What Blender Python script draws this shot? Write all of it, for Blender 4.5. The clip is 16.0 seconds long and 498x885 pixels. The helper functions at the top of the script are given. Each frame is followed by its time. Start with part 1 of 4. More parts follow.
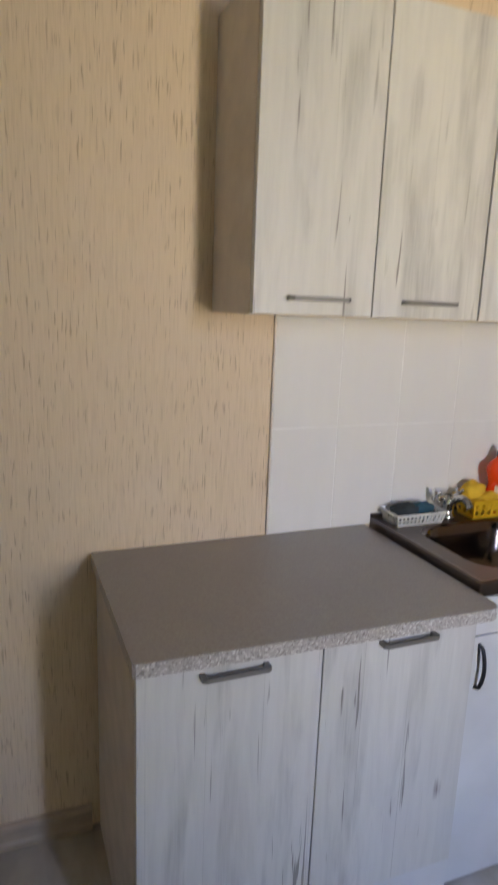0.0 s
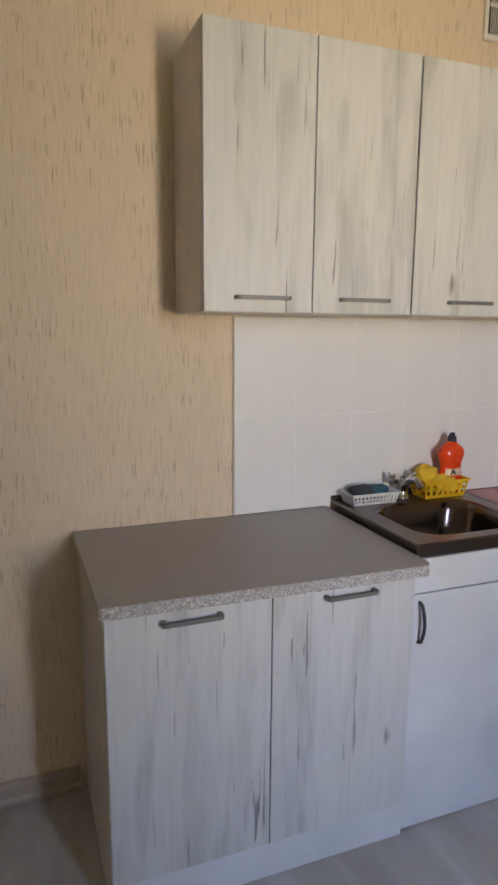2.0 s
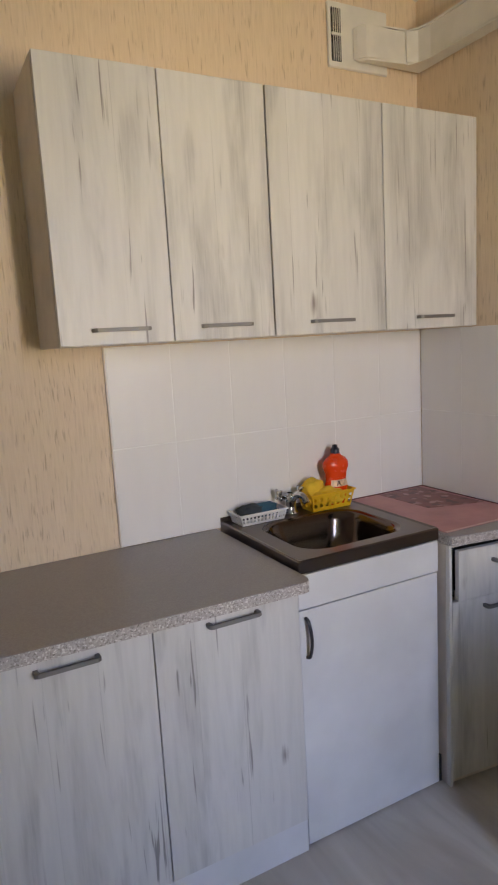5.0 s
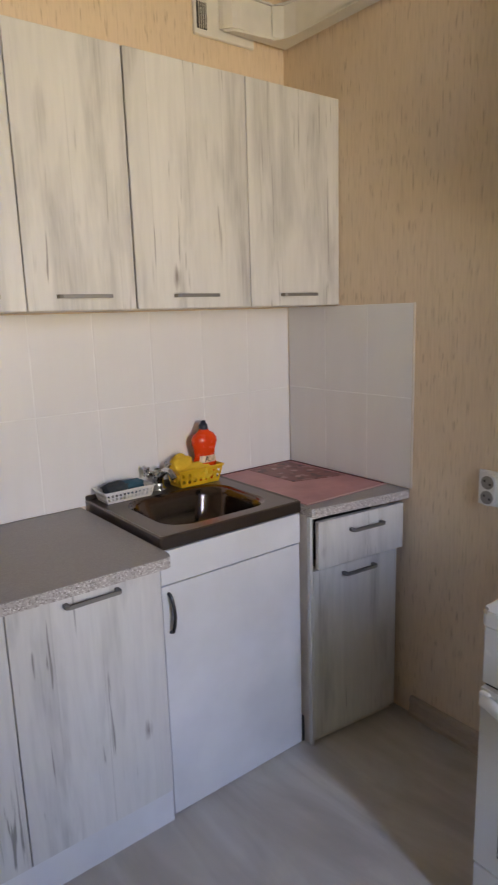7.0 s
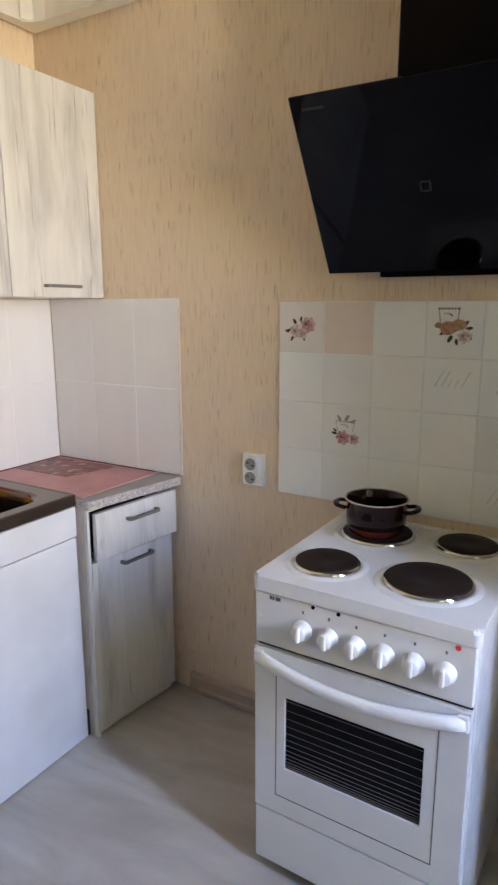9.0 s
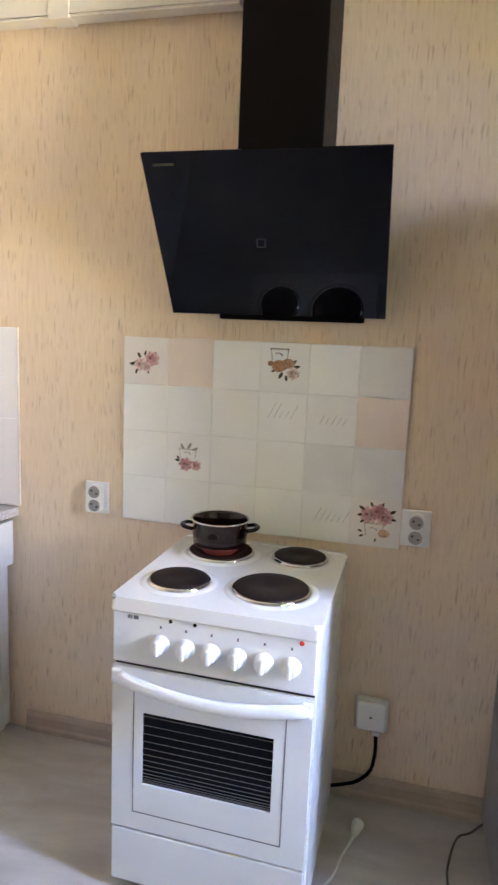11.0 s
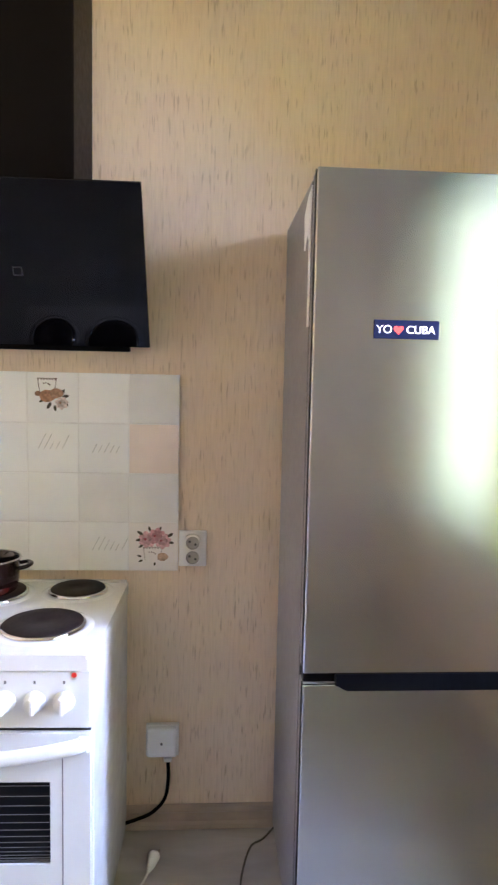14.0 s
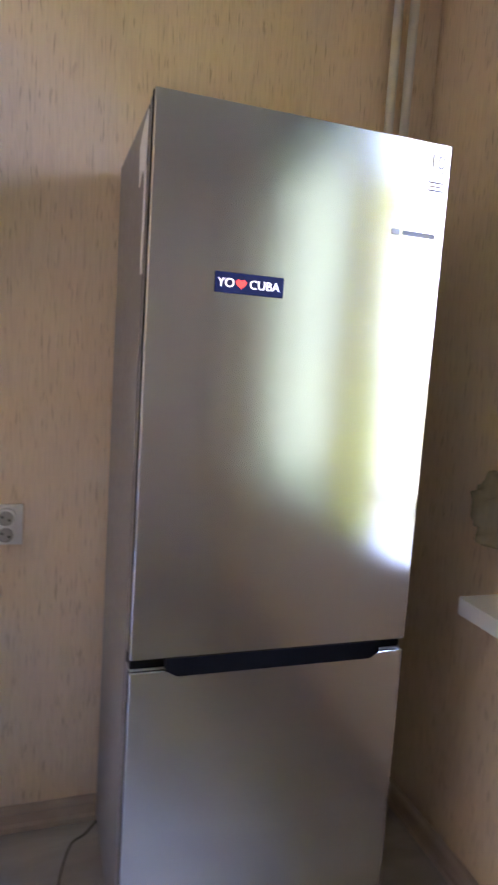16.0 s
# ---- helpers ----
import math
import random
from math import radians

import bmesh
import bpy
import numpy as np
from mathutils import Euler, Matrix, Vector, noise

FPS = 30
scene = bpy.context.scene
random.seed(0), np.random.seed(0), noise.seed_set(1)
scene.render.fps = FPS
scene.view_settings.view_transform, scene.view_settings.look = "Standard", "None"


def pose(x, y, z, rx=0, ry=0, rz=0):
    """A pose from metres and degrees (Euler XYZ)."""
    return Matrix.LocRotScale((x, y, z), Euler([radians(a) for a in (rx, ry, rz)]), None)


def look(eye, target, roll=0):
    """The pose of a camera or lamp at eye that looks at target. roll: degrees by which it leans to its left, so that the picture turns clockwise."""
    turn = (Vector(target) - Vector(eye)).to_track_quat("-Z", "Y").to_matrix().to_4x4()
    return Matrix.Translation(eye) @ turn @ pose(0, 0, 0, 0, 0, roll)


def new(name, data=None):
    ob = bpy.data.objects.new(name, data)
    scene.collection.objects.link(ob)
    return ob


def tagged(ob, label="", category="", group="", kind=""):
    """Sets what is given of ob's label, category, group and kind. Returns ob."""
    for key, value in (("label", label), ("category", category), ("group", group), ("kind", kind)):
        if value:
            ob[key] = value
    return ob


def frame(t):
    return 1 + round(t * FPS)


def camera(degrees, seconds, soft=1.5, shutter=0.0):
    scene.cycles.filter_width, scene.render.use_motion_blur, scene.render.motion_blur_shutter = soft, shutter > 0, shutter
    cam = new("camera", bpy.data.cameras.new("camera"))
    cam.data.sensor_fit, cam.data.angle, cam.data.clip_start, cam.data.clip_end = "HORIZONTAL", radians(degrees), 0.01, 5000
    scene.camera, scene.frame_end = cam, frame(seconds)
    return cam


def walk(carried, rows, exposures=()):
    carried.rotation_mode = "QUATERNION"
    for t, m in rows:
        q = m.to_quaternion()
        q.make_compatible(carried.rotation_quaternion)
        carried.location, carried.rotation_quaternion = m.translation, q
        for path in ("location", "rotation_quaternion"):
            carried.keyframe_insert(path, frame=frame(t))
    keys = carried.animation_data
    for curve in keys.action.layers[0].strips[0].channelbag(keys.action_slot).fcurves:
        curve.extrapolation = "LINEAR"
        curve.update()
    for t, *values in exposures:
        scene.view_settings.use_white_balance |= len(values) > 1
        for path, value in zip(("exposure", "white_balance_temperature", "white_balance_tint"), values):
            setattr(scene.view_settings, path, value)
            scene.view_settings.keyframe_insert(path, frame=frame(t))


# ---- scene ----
cam = camera(43.1, 16.0, soft=2.1, shutter=0.4)
PATH = [
    (0, (-1.883, -1.536, 1.426), (-1.158, 0.281, 1.007), 2.1),
    (0.5, (-1.884, -1.626, 1.417), (-1.094, 0.204, 1.257), -0.3),
    (1, (-1.895, -1.624, 1.407), (-0.907, 0.075, 1.036), 1.5),
    (1.5, (-1.909, -1.696, 1.391), (-1.127, 0.093, 0.958), -0.6),
    (2, (-1.834, -1.777, 1.366), (-1.135, 0.064, 1.019), 0.4),
    (2.5, (-1.79, -1.803, 1.38), (-0.988, 0.011, 1.117), 0.0),
    (3, (-1.768, -1.803, 1.373), (-1.018, 0.017, 1.017), -1.5),
    (5.5, (-1.683, -1.832, 1.403), (-0.732, -0.1, 1.096), -3.2),
    (6, (-1.671, -1.832, 1.399), (-0.69, -0.128, 1.036), -2.4),
    (6.5, (-1.65, -1.849, 1.394), (-0.613, -0.178, 1.03), -2.6),
    (7, (-1.631, -1.863, 1.392), (-0.442, -0.306, 0.992), -1.8),
    (7.5, (-1.648, -1.879, 1.401), (-0.396, -0.373, 0.995), -0.9),
    (8, (-1.638, -1.883, 1.396), (-0.285, -0.476, 0.962), -0.0),
    (8.5, (-1.643, -1.896, 1.392), (-0.111, -0.673, 0.994), -0.2),
    (9, (-1.691, -1.881, 1.383), (-0.015, -0.875, 0.962), -0.1),
    (9.5, (-1.768, -1.85, 1.388), (-0.014, -0.969, 1.003), 0.5),
    (10, (-1.803, -1.818, 1.404), (0.013, -1.07, 1.022), 1.4),
    (12.5, (-1.867, -1.892, 1.356), (0.124, -1.787, 1.194), 1.5),
    (13, (-1.866, -1.909, 1.359), (0.127, -1.885, 1.194), 1.2),
    (13.5, (-1.866, -1.925, 1.357), (0.127, -1.957, 1.188), 1.3),
    (14, (-1.866, -1.939, 1.361), (0.123, -2.067, 1.191), 1.2),
    (14.5, (-1.86, -1.956, 1.359), (0.12, -2.179, 1.18), 1.4),
    (15, (-1.857, -1.958, 1.36), (0.101, -2.271, 1.102), 1.3),
    (15.5, (-1.78, -1.954, 1.346), (0.16, -2.394, 1.132), -0.1),
    (16, (-1.732, -1.972, 1.338), (0.149, -2.605, 1.095), 3.8),
]
EXPOSURE = [(0.0, 0.24, 6200, 26), (1.5, 0.16, 6250, 26), (5.5, 0.10, 6450, 29), (7.0, 0.18, 6450, 29), (8.0, 0.42, 6400, 28), (9.0, 0.92, 6250, 27), (10.0, 1.34, 6200, 27),
            (12.5, 1.98, 5950, 29), (13.5, 2.04, 6000, 30), (14.5, 1.94, 6050, 31), (15.5, 1.64, 5950, 33), (16.0, 1.48, 5900, 36)]
walk(cam, [(t, look(eye, target, roll)) for t, eye, target, roll in PATH], EXPOSURE)

# ---- daylight ----
world = bpy.data.worlds.new("sky")
scene.world = world
world.use_nodes = True
_wn, _wl = world.node_tree.nodes, world.node_tree.links
_sky = _wn.new("ShaderNodeTexSky")
_sky.sky_type, _sky.sun_disc = "NISHITA", False
_sky.sun_elevation, _sky.sun_rotation = radians(48), radians(20)
_wl.new(_sky.outputs[0], _wn["Background"].inputs[0])
_wn["Background"].inputs[1].default_value = 0.12

sun = new("sun", bpy.data.lights.new("sun", "SUN"))
sun.data.energy, sun.data.angle, sun.data.color = 3.0, radians(0.5), (1.0, 0.95, 0.86)
sun.matrix_world = look((2, 5, 6.5), (0, 0, 0))

# the sky's light in the window's opening: cool from above, warm from the sunlit garden below
WIN = (-2.22, -0.80, 0.86, 2.25)          # x0, x1, z0, z1


def window_light(name, watts, colour, x, width, tilt, spread):
    ob = new(name, bpy.data.lights.new(name, "AREA"))
    ob.data.shape, ob.data.size, ob.data.size_y = "RECTANGLE", width, 1.2
    ob.data.energy, ob.data.color, ob.data.spread = watts, colour, radians(spread)
    z = 1.52
    ob.matrix_world = look((x, -3.10, z), (x, -3.10 + math.cos(radians(tilt)), z + math.sin(radians(tilt))))
    return ob


window_light("sky_light", 13.5, (0.43, 0.62, 0.95), -0.91, 0.23, -22, 112)
window_light("garden_light", 9.5, (1.0, 0.83, 0.34), -0.91, 0.23, 14, 78)
window_light("curtain_light", 4.0, (1.0, 0.72, 0.74), -1.74, 0.72, 0, 170)

# ---- building blocks ----


def thing(name, at, label, category, group="", kind=""):
    ob = new(name)
    ob.empty_display_size = 0.05
    ob.location = at
    ob["origin"] = at
    return tagged(ob, label, category, group, kind)


def part(name, bm, material, parent=None, label="", smooth=False):
    """Links bm, given in world metres, as one mesh under parent."""
    at = Vector((0, 0, 0))
    top = parent
    while top is not None:
        if top.parent is None:
            at = Vector(top.location)
        top = top.parent
    bmesh.ops.recalc_face_normals(bm, faces=bm.faces)
    for v in bm.verts:
        v.co -= at
    me = bpy.data.meshes.new(name)
    bm.to_mesh(me)
    bm.free()
    me.materials.append(material)
    for p in me.polygons:
        p.use_smooth = smooth
    ob = new(name, me)
    if parent is not None:
        ob.parent = parent
    if label:
        ob["label"] = label
    return ob


def solo(name, bm, material, label, category, kind="", group="", smooth=False):
    """A thing of one mesh, its origin in the middle of its base."""
    xs, ys, zs = zip(*[v.co[:] for v in bm.verts])
    at = Vector(((min(xs) + max(xs)) / 2, (min(ys) + max(ys)) / 2, min(zs)))
    for v in bm.verts:
        v.co -= at
    ob = part(name, bm, material, smooth=smooth)
    ob.location = at
    return tagged(ob, label, category, group, kind)


def box(x0, x1, y0, y1, z0, z1, bevel=0.0, seg=1, bm=None, m=None):
    out = bm if bm is not None else bmesh.new()
    b = bmesh.new()
    bmesh.ops.create_cube(b, size=1)
    for v in b.verts:
        v.co = Vector((x0 + (v.co.x + 0.5) * (x1 - x0), y0 + (v.co.y + 0.5) * (y1 - y0), z0 + (v.co.z + 0.5) * (z1 - z0)))
    if bevel:
        bmesh.ops.bevel(b, geom=b.edges[:], offset=bevel, segments=seg, affect="EDGES", profile=0.5)
    if m is not None:
        b.transform(m)
    add(out, b)
    return out


def add(out, b):
    """Moves the faces of b into out."""
    table = {v: out.verts.new(v.co) for v in b.verts}
    for f in b.faces:
        try:
            out.faces.new([table[v] for v in f.verts])
        except ValueError:
            pass
    b.free()
    return out


def lathe(profile, at=(0, 0, 0), seg=32, m=None, bm=None, squash=1.0):
    """A body turned round z from (radius, height) pairs."""
    out = bm if bm is not None else bmesh.new()
    b = bmesh.new()
    rings = []
    for r, z in profile:
        if r < 1e-6:
            rings.append([b.verts.new((0, 0, z))])
        else:
            rings.append([b.verts.new((r * math.cos(2 * math.pi * i / seg), squash * r * math.sin(2 * math.pi * i / seg), z)) for i in range(seg)])
    for lo, hi in zip(rings, rings[1:]):
        for i in range(seg):
            j = (i + 1) % seg
            q = [lo[i % len(lo)], lo[j % len(lo)], hi[j % len(hi)], hi[i % len(hi)]]
            q = list(dict.fromkeys(q))
            if len(q) > 2:
                b.faces.new(q)
    if m is not None:
        b.transform(m)
    b.transform(Matrix.Translation(at))
    return add(out, b)


def tube(points, radius, seg=10, bm=None, flat=1.0, radii=None):
    """A round bar along points."""
    out = bm if bm is not None else bmesh.new()
    b = bmesh.new()
    pts = [Vector(p) for p in points]
    rings, up = [], Vector((0, 0, 1))
    for i, p in enumerate(pts):
        d = (pts[min(i + 1, len(pts) - 1)] - pts[max(i - 1, 0)]).normalized()
        side = d.cross(up if abs(d.z) < 0.95 else Vector((1, 0, 0))).normalized()
        top = side.cross(d).normalized()
        r = radii[i] if radii else radius
        rings.append([b.verts.new(p + side * r * math.cos(2 * math.pi * k / seg) + top * r * flat * math.sin(2 * math.pi * k / seg)) for k in range(seg)])
    for lo, hi in zip(rings, rings[1:]):
        for k in range(seg):
            b.faces.new((lo[k], lo[(k + 1) % seg], hi[(k + 1) % seg], hi[k]))
    b.faces.new(rings[0])
    b.faces.new(rings[-1])
    return add(out, b)


def bend(points, n=8):
    """A smooth line through points (Catmull-Rom)."""
    p = [Vector(q) for q in points]
    p = [2 * p[0] - p[1]] + p + [2 * p[-1] - p[-2]]
    out = []
    for a, b, c, d in zip(p, p[1:], p[2:], p[3:]):
        for i in range(n):
            t = i / n
            out.append(0.5 * ((2 * b) + (c - a) * t + (2 * a - 5 * b + 4 * c - d) * t * t + (3 * b - a - 3 * c + d) * t ** 3))
    out.append(p[-2])
    return out


def prism(outline, y0, y1, axis="y", bm=None):
    """An outline drawn out along an axis: (x, z) along y, (y, z) along x, (x, y) along z."""
    out = bm if bm is not None else bmesh.new()
    b = bmesh.new()
    place = {"y": lambda p, c: (p[0], c, p[1]), "x": lambda p, c: (c, p[0], p[1]), "z": lambda p, c: (p[0], p[1], c)}[axis]
    lo = [b.verts.new(place(p, y0)) for p in outline]
    hi = [b.verts.new(place(p, y1)) for p in outline]
    n = len(outline)
    for i in range(n):
        b.faces.new((lo[i], lo[(i + 1) % n], hi[(i + 1) % n], hi[i]))
    b.faces.new(lo)
    b.faces.new(hi)
    return add(out, b)


def rounded(x0, x1, y0, y1, r, n=6):
    """The outline of a rectangle with round corners."""
    out = []
    for cx, cy, a in ((x1 - r, y1 - r, 0), (x0 + r, y1 - r, 90), (x0 + r, y0 + r, 180), (x1 - r, y0 + r, 270)):
        for i in range(n + 1):
            w = radians(a + 90 * i / n)
            out.append((cx + r * math.cos(w), cy + r * math.sin(w)))
    return out


def loft(rings, bm=None, close_ends=(False, True)):
    """A skin over rings of equally many points."""
    out = bm if bm is not None else bmesh.new()
    b = bmesh.new()
    made = [[b.verts.new(p) for p in ring] for ring in rings]
    n = len(made[0])
    for lo, hi in zip(made, made[1:]):
        for i in range(n):
            b.faces.new((lo[i], lo[(i + 1) % n], hi[(i + 1) % n], hi[i]))
    if close_ends[0]:
        b.faces.new(made[0])
    if close_ends[1]:
        b.faces.new(made[-1])
    return add(out, b)


def letters(name, text, size, m, material, parent, thick=0.0004, label=""):
    """Raised lettering as a mesh part."""
    cu = bpy.data.curves.new(name, "FONT")
    cu.body, cu.size, cu.extrude, cu.align_x, cu.align_y = text, size, thick, "CENTER", "CENTER"
    tmp = bpy.data.objects.new(name, cu)
    scene.collection.objects.link(tmp)
    me = bpy.data.meshes.new_from_object(tmp.evaluated_get(bpy.context.evaluated_depsgraph_get()))
    bpy.data.objects.remove(tmp)
    bm = bmesh.new()
    bm.from_mesh(me)
    bm.transform(m)
    bpy.data.meshes.remove(me)
    return part(name, bm, material, parent, label)


# ---- materials ----


class Nodes:
    """A small wrapper to write node materials in few lines."""

    def __init__(self, name):
        self.mat = bpy.data.materials.new(name)
        self.mat.use_nodes = True
        self.tree = self.mat.node_tree
        self.bsdf = self.tree.nodes["Principled BSDF"]

    def node(self, kind, **inputs):
        n = self.tree.nodes.new("ShaderNode" + kind)
        for key, value in inputs.items():
            self.put(n.inputs[key.replace("_", " ")], value)
        return n

    def put(self, socket, value):
        if isinstance(value, bpy.types.NodeSocket):
            self.tree.links.new(value, socket)
        elif isinstance(value, (tuple, list)) and len(value) == 3 and socket.type == "RGBA":
            socket.default_value = (*value, 1)
        else:
            socket.default_value = value

    def coords(self, scale=(1, 1, 1), shift=0.0):
        c = self.node("TexCoord").outputs["Object"]
        if shift:
            rnd = self.node("ObjectInfo").outputs["Random"]
            big = self.math("MULTIPLY", rnd, shift)
            v = self.node("CombineXYZ", X=big, Y=big, Z=big).outputs[0]
            a = self.node("VectorMath")
            self.put(a.inputs[0], c)
            self.put(a.inputs[1], v)
            c = a.outputs[0]
        return self.node("Mapping", Vector=c, Scale=scale).outputs[0]

    def math(self, op, a, b=0.0, clamp=False):
        n = self.node("Math")
        n.operation, n.use_clamp = op, clamp
        self.put(n.inputs[0], a)
        self.put(n.inputs[1], b)
        return n.outputs[0]

    def noise(self, vector, scale=5.0, detail=3.0, rough=0.5, warp=0.0):
        return self.node("TexNoise", Vector=vector, Scale=scale, Detail=detail, Roughness=rough, Distortion=warp).outputs["Fac"]

    def ramp(self, fac, *stops):
        n = self.node("ValToRGB", Fac=fac)
        e = n.color_ramp.elements
        while len(e) < len(stops):
            e.new(0.5)
        for el, (pos, col) in zip(e, stops):
            el.position = pos
            el.color = (*col, 1) if isinstance(col, tuple) else (col, col, col, 1)
        return n.outputs[0]

    def mix(self, fac, a, b, how="MIX"):
        n = self.node("MixRGB", Fac=fac, Color1=a, Color2=b)
        n.blend_type = how
        return n.outputs[0]

    def bump(self, height, strength=0.3, distance=0.002):
        self.put(self.bsdf.inputs["Normal"], self.node("Bump", Height=height, Strength=strength, Distance=distance).outputs[0])

    def done(self, colour=None, rough=None, metal=None, **more):
        for key, value in (("Base Color", colour), ("Roughness", rough), ("Metallic", metal), *((k.replace("_", " "), v) for k, v in more.items())):
            if value is not None:
                self.put(self.bsdf.inputs[key], value)
        return self.mat


def plain(name, colour, rough=0.5, metal=0.0, vary=0.06, scale=12.0, bump=0.0, **more):
    n = Nodes(name)
    f = n.noise(n.coords(shift=7.0), scale, 4)
    dark = tuple(c * (1 - vary * 2) for c in colour)
    light = tuple(min(1, c * (1 + vary)) for c in colour)
    col = n.ramp(f, (0.3, dark), (0.7, light))
    if bump:
        n.bump(n.noise(n.coords(), scale * 12, 2), bump, 0.001)
    fine = n.noise(n.coords(), scale * 5, 3)
    return n.done(col, n.ramp(fine, (0.2, max(0.02, rough - 0.06)), (0.8, min(1, rough + 0.06))), metal, **more)


def wallpaper(name):
    n = Nodes(name)
    sep = n.node("SeparateXYZ", Vector=n.node("TexCoord").outputs["Object"])
    along = n.math("ADD", sep.outputs[0], sep.outputs[1])

    def flat(sx, sz):
        return n.node("CombineXYZ", X=n.math("MULTIPLY", along, sx), Y=n.math("MULTIPLY", sep.outputs[2], sz)).outputs[0]

    grain = n.noise(flat(190, 9), 1.0, 3, 0.6)
    dash = n.noise(flat(170, 15), 1.0, 1.5, 0.5)
    clump = n.noise(flat(9, 3.5), 1.0, 2)
    broad = n.noise(flat(22, 2.2), 1.0, 3)
    blot = n.noise(flat(1.6, 1.3), 1.0, 3)
    base = n.ramp(grain, (0.28, (0.665, 0.525, 0.375)), (0.52, (0.76, 0.61, 0.445)), (0.75, (0.81, 0.66, 0.50)))
    base = n.mix(n.ramp(broad, (0.35, 0.0), (0.7, 0.35)), base, (0.795, 0.635, 0.47))
    base = n.mix(n.ramp(blot, (0.35, 0.0), (0.75, 0.25)), base, (0.68, 0.54, 0.40))
    mark = n.math("MULTIPLY", n.ramp(dash, (0.60, 0.0), (0.695, 0.62)), n.ramp(clump, (0.36, 0.30), (0.58, 1.0)))
    base = n.mix(mark, base, (0.40, 0.275, 0.165))
    n.bump(n.math("SUBTRACT", n.math("MULTIPLY", grain, 0.6), mark), 0.45, 0.0018)
    return n.done(base, 0.72, 0.0)


def white_oak(name, tint=(0.70, 0.685, 0.66)):
    """White-washed oak foil: pale boards with grey grain, dark cracks and knots."""
    n = Nodes(name)
    long = n.coords((1, 1, 0.09), 23.0)
    wav = n.noise(n.coords((1, 1, 0.22), 23.0), 8, 2)
    grain = n.noise(long, 60, 4, 0.6, 0.3)
    fibre = n.noise(n.coords((1, 1, 0.035), 23.0), 210, 3, 0.65, 0.2)
    tone = n.noise(n.coords((1, 1, 0.16), 23.0), 11, 4, 0.55, 0.4)
    crack = n.noise(n.coords((1, 1, 0.045), 31.0), 85, 2.0, 0.55, 0.35)
    knot = n.node("TexVoronoi", Vector=n.coords((1, 1, 0.34), 17.0), Scale=5.6).outputs["Distance"]
    # boards of the print, about 12 cm wide, each a little different
    across = n.math("MULTIPLY", n.node("SeparateXYZ", Vector=n.coords((1, 1, 1), 5.0)).outputs[0], 8.3)
    board = n.node("TexWhiteNoise")
    board.noise_dimensions = "1D"
    n.put(board.inputs["W"], n.math("FLOOR", across))
    seam = n.ramp(n.math("FRACT", across), (0.0, 1.0), (0.016, 0.0))
    col = n.ramp(grain, (0.25, tuple(c * 0.91 for c in tint)), (0.55, tint), (0.8, tuple(min(1, c * 1.06) for c in tint)))
    col = n.mix(n.ramp(board.outputs["Value"], (0.0, 0.0), (1.0, 0.20)), col, tuple(c * f for c, f in zip(tint, (0.74, 0.73, 0.72))))
    smoke = n.math("MULTIPLY", n.ramp(tone, (0.49, 0.0), (0.69, 0.86)), n.ramp(fibre, (0.30, 0.35), (0.62, 1.0)))
    col = n.mix(smoke, col, tuple(c * f for c, f in zip(tint, (0.53, 0.53, 0.54))))
    mark = n.math("MULTIPLY", n.ramp(crack, (0.64, 0.0), (0.69, 0.85)), n.ramp(wav, (0.50, 0.0), (0.62, 1.0)))
    col = n.mix(mark, col, (0.20, 0.185, 0.175))
    col = n.mix(n.math("MULTIPLY", seam, n.ramp(wav, (0.47, 0.0), (0.64, 0.5))), col, (0.22, 0.20, 0.19))
    col = n.mix(n.ramp(n.math("ADD", knot, n.math("MULTIPLY", grain, 0.16)), (0.085, 0.85), (0.155, 0.0)), col, (0.20, 0.155, 0.15))
    n.bump(n.math("SUBTRACT", grain, mark), 0.14, 0.0008)
    return n.done(col, n.ramp(grain, (0.2, 0.36), (0.8, 0.5)), 0.0)


def speckle(name, base, dark, light, scale, soft=False):
    n = Nodes(name)
    c = n.coords()
    v = n.node("TexVoronoi", Vector=c, Scale=scale).outputs["Color"]
    s = n.node("SeparateXYZ", Vector=v).outputs[0]
    col = n.ramp(s, (0.0, dark), (0.5, base), (1.0, light)) if soft else n.ramp(s, (0.0, dark), (0.3, base), (0.75, base), (0.95, light))
    col = n.mix(n.ramp(n.noise(c, 7, 3), (0.35, 0.0), (0.7, 0.25)), col, tuple(x * 0.85 for x in base))
    return n.done(col, 0.34, 0.0)


def linoleum(name):
    n = Nodes(name)
    turn = n.node("Mapping", Vector=n.node("TexCoord").outputs["Object"], Rotation=(0, 0, radians(0)), Scale=(1, 1, 1)).outputs[0]
    long = n.node("Mapping", Vector=turn, Scale=(1.0, 0.16, 1)).outputs[0]
    grain = n.noise(long, 11, 4, 0.5, 0.8)
    cloud = n.noise(n.node("Mapping", Vector=turn, Scale=(1.0, 0.35, 1)).outputs[0], 5.0, 4, 0.6, 1.0)
    col = n.ramp(grain, (0.28, (0.43, 0.40, 0.365)), (0.55, (0.53, 0.50, 0.46)), (0.8, (0.60, 0.57, 0.53)))
    col = n.mix(n.ramp(cloud, (0.38, 0.0), (0.64, 0.75)), col, (0.37, 0.33, 0.29))
    n.bump(grain, 0.08, 0.0006)
    return n.done(col, n.ramp(cloud, (0.3, 0.30), (0.7, 0.44)), 0.0)


